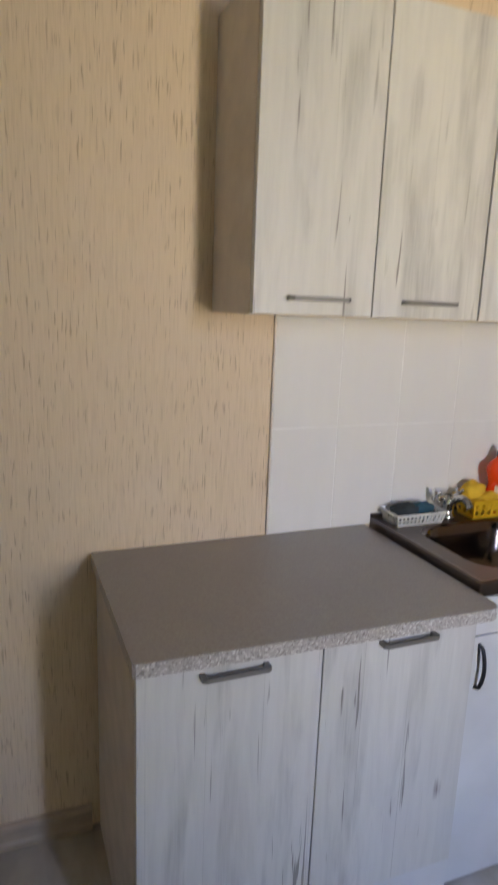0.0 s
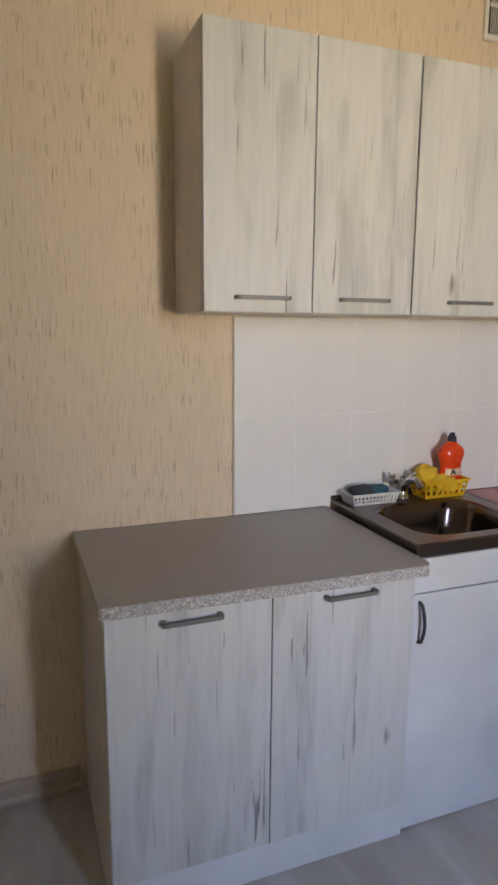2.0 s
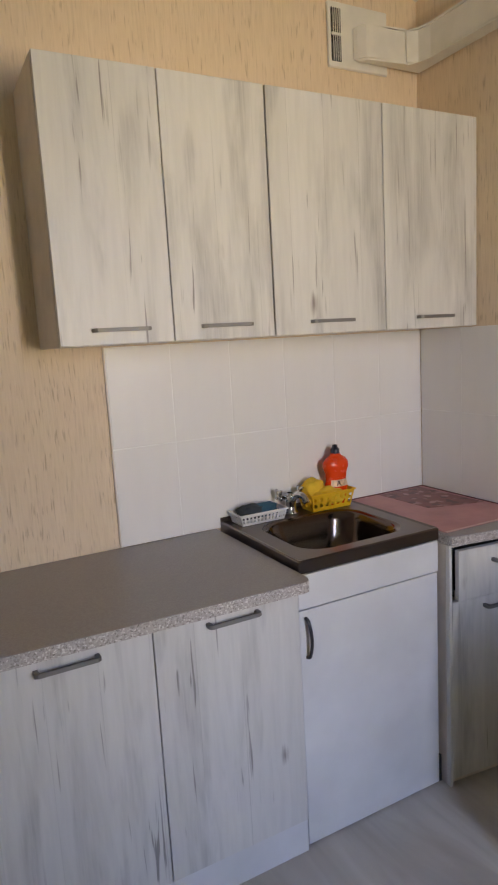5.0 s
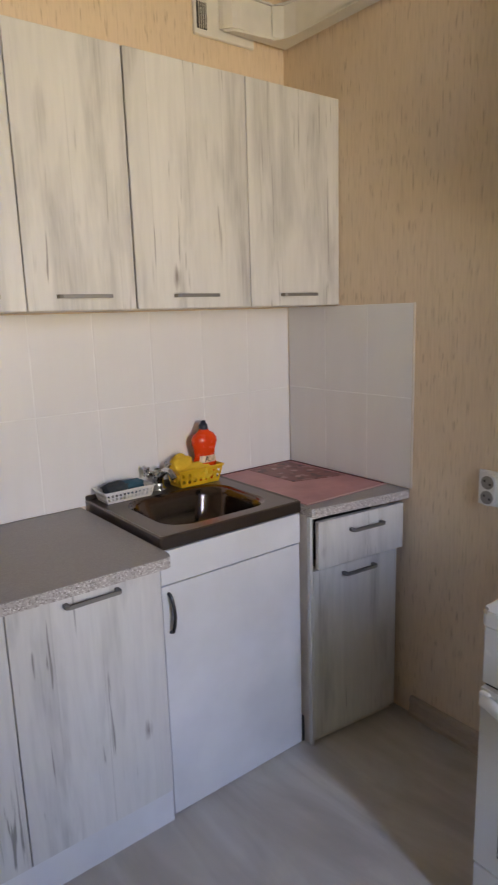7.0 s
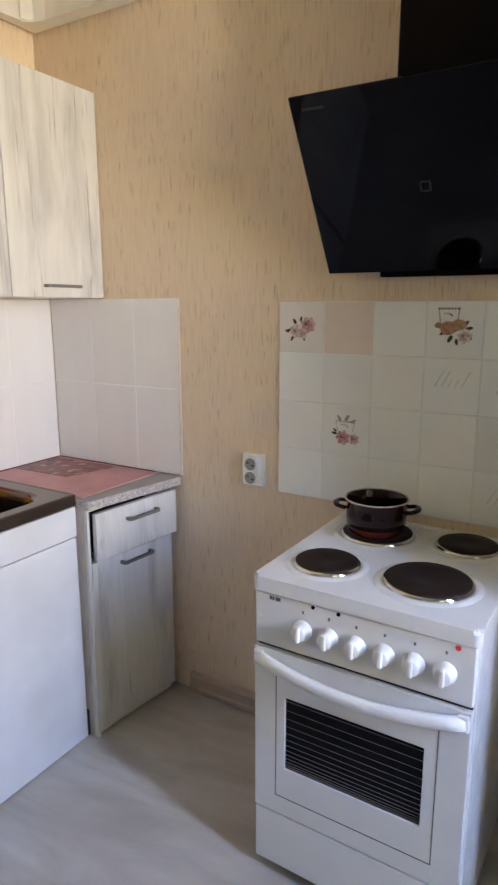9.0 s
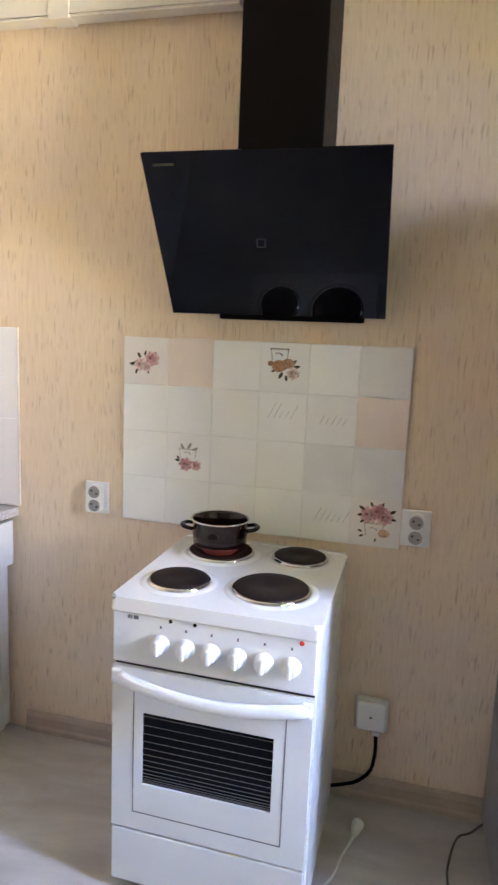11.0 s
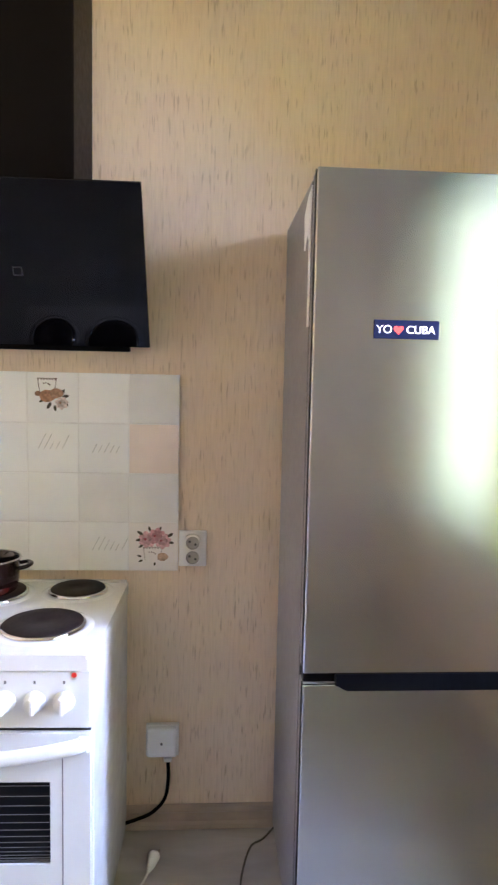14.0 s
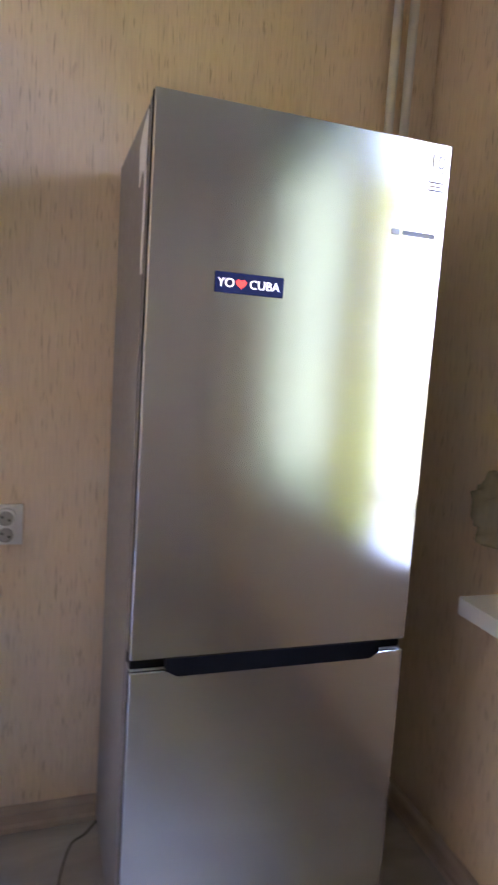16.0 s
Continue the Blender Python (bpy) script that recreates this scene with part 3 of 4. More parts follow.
d = part("door", box(-0.371, -0.020, -0.520, -0.502, 0.022, 0.602, 0.0012, m=ASKEW), OAK, du)
bar_handle(d, (-0.190, -0.520, 0.573), 0.134, m=ASKEW)
dr = part("drawer", box(-0.362, -0.012, -0.540, -0.522, 0.613, 0.766, 0.0012, m=ASKEW), OAK, du)
# solid body whose near-black colour stands for the shade inside the drawer
box_in = box(-0.345, -0.035, -0.5215, -0.12, 0.63, 0.72, m=ASKEW)
part("drawer_box", box_in, DARK, dr, "solid drawer body, coloured dark for its shaded inside")
bar_handle(dr, (-0.176, -0.540, 0.722), 0.134, m=ASKEW)
part("plinth", box(-0.366, -0.030, -0.506, -0.494, 0.001, 0.020, m=ASKEW), OAK_EDGE, du)
worktop("worktop", [(-0.384, -0.003), (-0.003, -0.003), (-0.003, -0.592), (-0.012, -0.598), (-0.378, -0.540), (-0.384, -0.532)], 0.783, 0.812, "short speckled laminate worktop in the corner")

# ---- tiled splashbacks in the sink corner: 20 x 30 cm tiles, two rows, white joints ----
def tile_field(at, label, along, start, end, z0, z1, edge):
    """Tiles in 20 cm columns from start to end on the north ("x") or east ("y") wall."""
    ob = thing("tiled_splashback", at, label, "tiles", kind="structure")

    def slab(a, b, lo, hi, deep, proud, bevel=0.0):
        a, b = min(a, b), max(a, b)
        return box(a, b, -proud, -deep, lo, hi, bevel) if along == "x" else box(-proud, -deep, a, b, lo, hi, bevel)

    part("grout", slab(start, end, z0, z1, 0.001, 0.0076), SINK_GROUT, ob, "white joints")
    way = 1 if end > start else -1
    zm = z0 + (z1 - z0) / 2
    for i in range(math.ceil(abs(end - start) / 0.2 - 0.05)):
        a = start + way * 0.2 * i
        b = start + way * min(0.2 * (i + 1), abs(end - start))
        for lo, hi in ((z0, zm), (zm, z1)):
            part("tile", slab(a + way * 0.0016, b - way * 0.0016, lo + 0.0016, hi - 0.0016, 0.003, 0.0086, 0.0009), SINK_TILE, ob)
    part("edge_trim", slab(edge[0], edge[1], z0, z1 + 0.001, 0.001, 0.0094), OAK_EDGE, ob, "thin edge profile")
    return ob


tile_field((-0.6, -0.002, 0.81), "pale glazed tiles with white joints behind the sink", "x", -1.208, -0.0095, 0.808, 1.408, (-1.2125, -1.2082))
tile_field((-0.002, -0.3, 0.82), "pale glazed tiles with white joints in the corner", "y", -0.0095, -0.598, 0.815, 1.410, (-0.6015, -0.5982))

# ---- electric cooker ----
SXF, SXB, SYL, SYR, ST = -0.538, -0.022, -1.203, -1.703, 0.787
cooker = thing("electric_cooker", (-0.28, -1.449, 0.0), "white enamel electric cooker with four hot plates", "cooker")
part("side_panel", box(SXF + 0.020, SXB, SYL - 0.012, SYL - 0.001, 0.02, 0.752, 0.002), ENAMEL, cooker)
part("side_panel", box(SXF + 0.020, SXB, SYR + 0.001, SYR + 0.012, 0.02, 0.752, 0.002), ENAMEL, cooker)
part("back_panel", box(SXB - 0.006, SXB, SYR + 0.0125, SYL - 0.0125, 0.04, 0.75), ENAMEL, cooker)
part("cavity", box(SXF + 0.03, SXB - 0.01, SYR + 0.015, SYL - 0.015, 0.05, 0.745), DARK, cooker, "dark inside of the oven")
hob = prism(rounded(SXF - 0.004, SXB + 0.004, SYR - 0.003, SYL + 0.003, 0.016), 0.753, ST, "z")
bmesh.ops.bevel(hob, geom=[e for e in hob.edges if e.verts[0].co.z > ST - 1e-4 and e.verts[1].co.z > ST - 1e-4], offset=0.008, segments=3, affect="EDGES")
hb = part("hob", hob, ENAMEL, cooker, smooth=False)
part("back_edge", box(SXB - 0.016, SXB + 0.003, SYR + 0.002, SYL - 0.002, ST - 0.004, ST + 0.005, 0.003, 2), ENAMEL, hb)
for x, y, r in ((-0.402, -1.322, 0.077), (-0.380, -1.556, 0.096), (-0.150, -1.352, 0.094), (-0.120, -1.580, 0.077)):
    part("hob_recess", lathe([(r + 0.022, 0.0005), (r + 0.012, 0.004), (r + 0.004, 0.0035), (r + 0.002, 0.001)], (x, y, ST), 40), ENAMEL, hb, smooth=True)
    pl = part("hot_plate", lathe([(r - 0.003, 0.0), (r - 0.003, 0.0115), (r - 0.006, 0.0135), (r - 0.03, 0.0132), (0.022, 0.0128), (0.02, 0.0118), (0, 0.0118)], (x, y, ST), 48), CAST, hb, "dark cast-iron hot plate", smooth=True)
    part("plate_ring", lathe([(r + 0.003, 0.0015), (r + 0.0035, 0.006), (r - 0.001, 0.0105), (r - 0.003, 0.0105)], (x, y, ST), 48), CHROME, pl, "shiny metal ring", smooth=True)
part("control_panel", box(SXF, SXF + 0.03, SYR + 0.004, SYL - 0.004, 0.622, 0.751, 0.003), ENAMEL, cooker)
KN = Matrix.Rotation(radians(-90), 4, "Y")
for i in range(6):
    y = -1.330 - i * 0.0625
    k = part("knob", lathe([(0.023, 0.0005), (0.023, 0.006), (0.0185, 0.009), (0.0175, 0.024), (0.015, 0.0265), (0, 0.0265)], (SXF, y, 0.684), 28, KN), PLASTIC, cooker, "white plastic knob", smooth=True)
    part("grip", box(SXF - 0.033, SXF - 0.012, y - 0.0052, y + 0.0052, 0.666, 0.702, 0.003, 2), PLASTIC, k)
    part("mark", box(SXF - 0.0012, SXF + 0.001, y - 0.0022, y + 0.0022, 0.722, 0.729, 0.0004), INK_GREY, cooker, "small grey printed mark")
for y in (-1.354, -1.414):
    part("pilot_lamp", lathe([(0.0045, 0), (0.0045, 0.002), (0, 0.0028)], (SXF, y, 0.744), 14, KN), BLACK_PLASTIC, cooker, "dark pilot lamp")
part("pilot_lamp", lathe([(0.0055, 0), (0.0055, 0.002), (0, 0.003)], (SXF, -1.664, 0.742), 14, KN), INK_RED, cooker, "red pilot lamp")
for i, w in enumerate((0.006, 0.004, 0.007, 0.005)):
    part("maker_mark", box(SXF - 0.001, SXF + 0.001, -1.246 - i * 0.0075 - w, -1.246 - i * 0.0075, 0.736, 0.745), INK_GREY, cooker, "dark printed maker's mark")
# near-black bar painted in as the shade between control panel and oven door
part("shadow_gap", box(SXF + 0.012, SXF + 0.028, SYR + 0.006, SYL - 0.006, 0.600, 0.6215), DARK, cooker)
# oven door with its window, bowed handle and bars for the wire rack's reflection
wy0, wy1, wz0, wz1 = -1.612, -1.288, 0.312, 0.502
dm = bmesh.new()
for a in ((SYR + 0.005, wy0, 0.185, 0.612), (wy1, SYL - 0.005, 0.185, 0.612), (wy0, wy1, 0.185, wz0), (wy0, wy1, wz1, 0.612)):
    box(SXF - 0.002, SXF + 0.024, a[0], a[1], a[2], a[3], bm=dm)
bmesh.ops.remove_doubles(dm, verts=dm.verts, dist=1e-5)
door = part("oven_door", dm, ENAMEL, cooker)
fr = bmesh.new()
for a in ((-1.640, -1.6375, 0.232, 0.556), (-1.2665, -1.264, 0.232, 0.556), (-1.640, -1.264, 0.232, 0.2345)):
    box(SXF - 0.0026, SXF - 0.001, a[0], a[1], a[2], a[3], bm=fr)
part("door_groove", fr, INK_GREY, door, "fine grey line round the window")
part("oven_glass", box(SXF + 0.004, SXF + 0.008, wy0, wy1, wz0, wz1), BLACK_GLASS, door, "dark oven glass")
# thin pale bars on the glass draw the reflected wire rack
for i in range(14):
    z = wz1 - 0.012 - 0.0245 * i + 0.00085 * i * i
    if z > wz0 + 0.003:
        part("printed_line", box(SXF + 0.0022, SXF + 0.0045, wy0 + 0.002, wy1 - 0.002, z, z + 0.0009), HANDLE, door, "pale line for the wire rack reflected in the glass")
hp = []
for i in range(15):
    u = i / 14
    y = SYL - 0.014 + (SYR - SYL + 0.028) * u
    s = math.sin(math.pi * u)
    hp.append((SXF - 0.006 - 0.026 * s ** 0.7, y, 0.590 - 0.020 * s))
part("oven_handle", tube(hp, 0.011, 12, flat=1.5), PLASTIC, door, "long bowed white handle", smooth=True)
for y in (SYL - 0.018, SYR + 0.018):
    part("handle_end", box(SXF - 0.014, SXF - 0.001, y - 0.012, y + 0.012, 0.572, 0.608, 0.005, 2), PLASTIC, door)
part("storage_drawer", box(SXF - 0.002, SXF + 0.02, SYR + 0.005, SYL - 0.005, 0.032, 0.179, 0.004, 2), ENAMEL, cooker)
for x in (SXF + 0.05, SXB - 0.05):
    for y in (SYL - 0.04, SYR + 0.04):
        part("foot", lathe([(0.018, 0), (0.018, 0.018), (0.012, 0.035), (0, 0.035)], (x, y, 0.0), 16), BLACK_PLASTIC, cooker)

cooker.rotation_euler = (0, 0, radians(-1.0))          # it stands a little askew

# enamel pot on the rear plate
BROWN = plain("dark_brown_enamel", (0.014, 0.004, 0.0035), 0.10, vary=0.1, Specular_IOR_Level=0.3)
PZ = ST + 0.0136
pot = thing("enamel_pot", (-0.158, -1.352, PZ), "dark brown enamel pot with two loop handles", "pot")
pr = [(0, 0), (0.064, 0), (0.071, 0.005), (0.0765, 0.022), (0.079, 0.055), (0.0795, 0.085), (0.083, 0.089), (0.0835, 0.092), (0.081, 0.0935), (0.077, 0.089), (0.0755, 0.055), (0.072, 0.02), (0.06, 0.006), (0, 0.006)]
part("body", lathe([(0.074, 0.0215), (0.0765, 0.022)] + pr[4:], (-0.158, -1.352, PZ), 48), BROWN, pot, smooth=True)
part("base", lathe(pr[:4], (-0.158, -1.352, PZ), 48), plain("dark_red_enamel", (0.085, 0.010, 0.007), 0.2, vary=0.2, scale=30), pot, "dark red lower band", smooth=True)
part("rim", lathe([(0.0825, 0.0895), (0.0852, 0.0915), (0.083, 0.0945), (0.0795, 0.0925)], (-0.158, -1.352, PZ), 48), CHROME, pot, "thin shiny rim", smooth=True)
for s in (-1, 1):
    d, n = Vector((0.2, -0.98, 0)).normalized() * s, Vector((0.98, 0.2, 0))
    c = Vector((-0.158, -1.352, PZ + 0.066))
    loop = bend([c + d * 0.076 + n * 0.03, c + d * 0.098 + n * 0.026 + Vector((0, 0, 0.004)), c + d * 0.108 + Vector((0, 0, 0.005)), c + d * 0.098 - n * 0.026 + Vector((0, 0, 0.004)), c + d * 0.076 - n * 0.03], 6)
    part("handle", tube(loop, 0.0075, 10, flat=0.7), BROWN, pot, smooth=True)

# ---- cooker hood ----
hood = thing("cooker_hood", (-0.15, -1.462, 1.46), "black slanted glass cooker hood on the wall", "cooker hood")
hy0, hy1 = -1.769, -1.152
top_, low_ = Vector((-0.304, 0, 1.845)), Vector((-0.048, 0, 1.470))
along_ = (low_ - top_).normalized()
nrm = Vector((along_.z, 0, -along_.x))
if nrm.x > 0:
    nrm = -nrm
back = -nrm * 0.008
ol = [top_, low_, low_ + back, top_ + back]
gp = prism([(p.x, p.z) for p in ol], hy0, hy1, "y")
bmesh.ops.bevel(gp, geom=gp.edges[:], offset=0.0015, segments=1, affect="EDGES")
part("glass_panel", gp, BLACK_GLASS, hood, "glossy black glass front")
bo = [(-0.270, 1.842), (-0.048, 1.492), (-0.003, 1.492), (-0.003, 1.700), (-0.12, 1.845)]
part("housing", prism(bo, -1.735, -1.187, "y"), BLACK_PAINT, hood)
part("filter_tray", box(-0.038, -0.006, -1.710, -1.292, 1.459, 1.4915, 0.003), BLACK_PLASTIC, hood, "dark filter tray")
part("chimney", box(-0.248, -0.003, -1.600, -1.388, 1.846, H - 0.003, 0.002), BLACK_PAINT, hood, "tall black chimney cover")
part("maker_mark", prism([(top_.x + along_.x * 0.026 + nrm.x * 0.0006, top_.z + along_.z * 0.026 + nrm.z * 0.0006), (top_.x + along_.x * 0.033 + nrm.x * 0.0006, top_.z + along_.z * 0.033 + nrm.z * 0.0006), (top_.x + along_.x * 0.033 - nrm.x * 0.001, top_.z + along_.z * 0.033 - nrm.z * 0.001)], -1.235, -1.180, "y"), plain("dim_print", (0.025, 0.025, 0.025), 0.6, Specular_IOR_Level=0.1), hood, "small silver maker's mark")
bt = bmesh.new()
c0 = top_ + along_ * 0.235
for dy, dz, w, h_ in ((0.0, 0.011, 0.012, 0.0012), (0.0, -0.011, 0.012, 0.0012), (0.011, 0.0, 0.0012, 0.011), (-0.011, 0.0, 0.0012, 0.011)):
    p = c0 - along_ * dz + nrm * 0.0005
    q = [p + along_ * h_, p - along_ * h_]
    prism([(q[0].x, q[0].z), (q[1].x, q[1].z), (q[1].x - nrm.x * 0.001, q[1].z - nrm.z * 0.001), (q[0].x - nrm.x * 0.001, q[0].z - nrm.z * 0.001)], -1.44 + dy - w, -1.44 + dy + w, "y", bm=bt)
part("touch_button", bt, plain("faint_grey_print", (0.04, 0.04, 0.04), 0.5), hood, "outline of a touch button")

# ---- fridge ----
FXF, FYL, FYR, FT = -0.540, -2.153, -2.777, 1.817
fridge = thing("fridge", (-0.28, -2.465, 0.0), "tall two-door fridge with brushed steel front", "fridge")
part("body", box(FXF + 0.068, -0.032, FYR + 0.001, FYL - 0.001, 0.03, FT - 0.004, 0.003, 2), FRIDGE_SIDE, fridge, "grey painted cabinet")
part("gasket", box(FXF + 0.054, FXF + 0.0675, FYR + 0.003, FYL - 0.003, 0.06, FT - 0.006), BLACK_PLASTIC, fridge, "dark door gasket")


def fridge_door(z0, z1, label):
    """A flat steel-fronted door with rounded edges."""
    bm = prism(rounded(FXF - 0.006, FXF + 0.004, FYR, FYL, 0.0048, 4), z0, z1, "z")
    bmesh.ops.bevel(bm, geom=[e for e in bm.edges if abs(e.verts[0].co.z - e.verts[1].co.z) < 1e-5], offset=0.002, segments=1, affect="EDGES")
    core = part("door", box(FXF + 0.0045, FXF + 0.053, FYR + 0.001, FYL - 0.001, z0 + 0.001, z1 - 0.001, 0.002), FRIDGE_SIDE, fridge, label)
    part("edge_strip", box(FXF + 0.005, FXF + 0.017, FYL - 0.002, FYL + 0.0006, z0 + 0.001, z1 - 0.001), BLACK_PLASTIC, core, "dark edge strip")
    part("steel_front", bm, FRIDGE_STEEL, core, "brushed steel sheet")
    return core


ud = fridge_door(0.742, FT, "upper door with steel front")
ld = fridge_door(0.075, 0.716, "lower door with steel front")
# black filler, the shade between the two doors given as colour
part("gap", box(FXF + 0.012, FXF + 0.05, FYR + 0.003, FYL - 0.003, 0.7165, 0.7415), BLACK_PLASTIC, fridge, "black filler for the shade between the doors")
gr = prism([(-2.712, 0.7165), (-2.690, 0.703), (-2.25, 0.703), (-2.226, 0.7165), (-2.226, 0.742), (-2.712, 0.742)], FXF - 0.0088, FXF + 0.012, "x")
part("grip", gr, BLACK_PLASTIC, fridge, "black recessed grip")
part("plinth", box(FXF + 0.045, FXF + 0.07, FYR + 0.01, FYL - 0.01, 0.005, 0.072), BLACK_PLASTIC, fridge)
for x in (-0.44, -0.09):
    for y in (FYL - 0.06, FYR + 0.06):
        part("foot", lathe([(0.02, 0), (0.02, 0.012), (0.012, 0.031), (0, 0.031)], (x, y, 0), 14), BLACK_PLASTIC, fridge)
# energy label remains on the side
lb = bmesh.new()
prism([(-0.480, 1.80), (-0.43, 1.79), (-0.38, 1.76), (-0.39, 1.68), (-0.43, 1.705), (-0.452, 1.69), (-0.47, 1.70)], FYL - 0.0015, FYL + 0.0006, "y", bm=lb)
part("label_remains", lb, INK_WHITE, fridge, "torn white paper label")
part("label_strip", box(-0.478, -0.454, FYL - 0.0015, FYL + 0.0006, 1.50, 1.70), INK_WHITE, fridge, "narrow white paper strip")

FACE = lambda y, z, x=FXF - 0.0068: Matrix.Translation((x, y, z)) @ Matrix(((0, 0, -1, 0), (-1, 0, 0, 0), (0, 1, 0, 0), (0, 0, 0, 1)))
stick = thing("magnet", (FXF - 0.008, -2.351, 1.472), "navy rectangular fridge magnet with white lettering", "magnet")
part("plate", box(FXF - 0.0085, FXF - 0.0048, -2.421, -2.281, 1.472, 1.511, 0.001), NAVY, stick)
letters("lettering", "YO", 0.024, FACE(-2.303, 1.4905, FXF - 0.0087), INK_WHITE, stick)
letters("lettering", "CUBA", 0.0235, FACE(-2.381, 1.4905, FXF - 0.0087), INK_WHITE, stick)
hs = [(0.0105 * math.sin(t) ** 3 * 1.02, 0.0105 / 16 * (13 * math.cos(t) - 5 * math.cos(2 * t) - 2 * math.cos(3 * t) - math.cos(4 * t))) for t in [2 * math.pi * i / 28 for i in range(28)]]
part("heart", prism([(-2.3335 + a, 1.491 + c) for a, c in hs], FXF - 0.0091, FXF - 0.0083, "x"), INK_RED, stick, "red heart")
STICKER_GREY = plain("pale_grey_print", (0.11, 0.11, 0.115), 0.5)
ten = thing("warranty_sticker", (FXF - 0.002, -2.745, 1.725), "small white lettered sticker on the fridge door", "sticker")
letters("lettering", "10", 0.040, FACE(-2.742, 1.778, FXF - 0.0062), STICKER_GREY, ten)
letters("lettering", "ЛЕТ", 0.020, FACE(-2.742, 1.752, FXF - 0.0062), STICKER_GREY, ten)
for i in range(3):
    part("text_bar", box(FXF - 0.0068, FXF - 0.005, -2.762, -2.724, 1.737 - i * 0.008, 1.740 - i * 0.008), STICKER_GREY, ten)
mk = thing("maker_badge", (FXF - 0.003, -2.70, 1.62), "small silver maker's badge on the fridge", "badge")
part("emblem", box(FXF - 0.0078, FXF - 0.005, -2.668, -2.648, 1.624, 1.636, 0.001), INK_GREY, mk)
part("text_bar", box(FXF - 0.0074, FXF - 0.005, -2.752, -2.674, 1.625, 1.635, 0.0008), plain("dull_silver", (0.10, 0.10, 0.105), 0.5), mk)

# ---- sockets, box and cables ----


def double_socket(y0, y1, z0, z1, label):
    ob = thing("wall_socket", (-0.01, (y0 + y1) / 2, z0), label, "socket", group="wall sockets")
    part("plate", box(-0.012, -0.001, y0, y1, z0, z1, 0.003, 2), PLASTIC, ob)
    yc, zc = (y0 + y1) / 2, (z0 + z1) / 2
    body = prism([(a, c) for a, c in rounded(yc - 0.024, yc + 0.024, zc - 0.046, zc + 0.046, 0.02)], -0.032, -0.011, "x")
    part("insert", body, PLASTIC, ob)
    for dz in (-0.022, 0.022):
        # raised grey disc: the white well's shade is put into its colour
        part("well", lathe([(0.0195, 0.0), (0.0195, 0.0016), (0.0175, 0.0016), (0.0165, 0.0005), (0, 0.0005)], (-0.032, yc, zc + dz), 24, KN), plain("well_shade", (0.30, 0.29, 0.28), 0.5), ob)
        for dy in (-0.0085, 0.0085):
            part("pin_hole", lathe([(0.0036, 0.0), (0.0036, 0.0016), (0, 0.0016)], (-0.032, yc + dy, zc + dz + dy * 0.5), 10, KN), DARK, ob)
    return ob


double_socket(-0.930, -0.848, 0.822, 0.926, "white double wall socket beside the cooker")
double_socket(-1.938, -1.855, 0.828, 0.936, "white double wall socket under the tiles")
jb = thing("junction_box", (-0.02, -1.811, 0.238), "square white junction box low on the wall", "junction box")
part("base", box(-0.022, -0.001, -1.862, -1.763, 0.240, 0.338, 0.003), PLASTIC, jb)
part("cover", box(-0.045, -0.0225, -1.858, -1.767, 0.247, 0.340, 0.008, 2), PLASTIC, jb)
part("screw", lathe([(0.004, 0), (0.004, 0.001), (0, 0.0015)], (-0.045, -1.812, 0.292), 12, KN), INK_GREY, jb)
part("cable_entry", box(-0.036, -0.008, -1.842, -1.818, 0.228, 0.2395, 0.002), PLASTIC, jb)
cb = bend([(-0.022, -1.830, 0.230), (-0.024, -1.832, 0.17), (-0.030, -1.822, 0.11), (-0.036, -1.785, 0.07), (-0.040, -1.74, 0.052), (-0.042, -1.700, 0.040)], 8)
solo("power_cable", tube(cb, 0.0055, 10), BLACK_PLASTIC, "black power cable hanging behind the cooker", "cable", smooth=True)
plug = thing("mains_plug", (-0.17, -1.795, 0.0), "loose white mains plug lying on the floor", "plug")
part("plug_body", tube([(-0.20, -1.79, 0.012), (-0.18, -1.795, 0.016), (-0.155, -1.800, 0.019), (-0.148, -1.802, 0.019)], 0.015, 12, radii=[0.006, 0.013, 0.018, 0.017]), CABLE_WHITE, plug, smooth=True)
for dy in (-0.0095, 0.0095):
    part("pin", tube([(-0.148, -1.802 + dy, 0.019), (-0.128, -1.806 + dy, 0.019)], 0.0024, 8), CHROME, plug)
part("cord", tube(bend([(-0.20, -1.79, 0.012), (-0.225, -1.780, 0.005), (-0.27, -1.765, 0.004), (-0.34, -1.750, 0.004), (-0.40, -1.72, 0.004)], 8), 0.0038, 8), CABLE_WHITE, plug, smooth=True)
fc = bend([(-0.045, -2.158, 0.02), (-0.075, -2.12, 0.005), (-0.10, -2.085, 0.004), (-0.17, -2.06, 0.004), (-0.26, -2.045, 0.004), (-0.36, -2.06, 0.004), (-0.42, -2.10, 0.004)], 8)
solo("fridge_cable", tube(fc, 0.003, 8), plain("grey_cable", (0.10, 0.085, 0.07), 0.5), "thin dark cable lying on the floor beside the fridge", "cable", smooth=True)

# ---- things round the sink ----


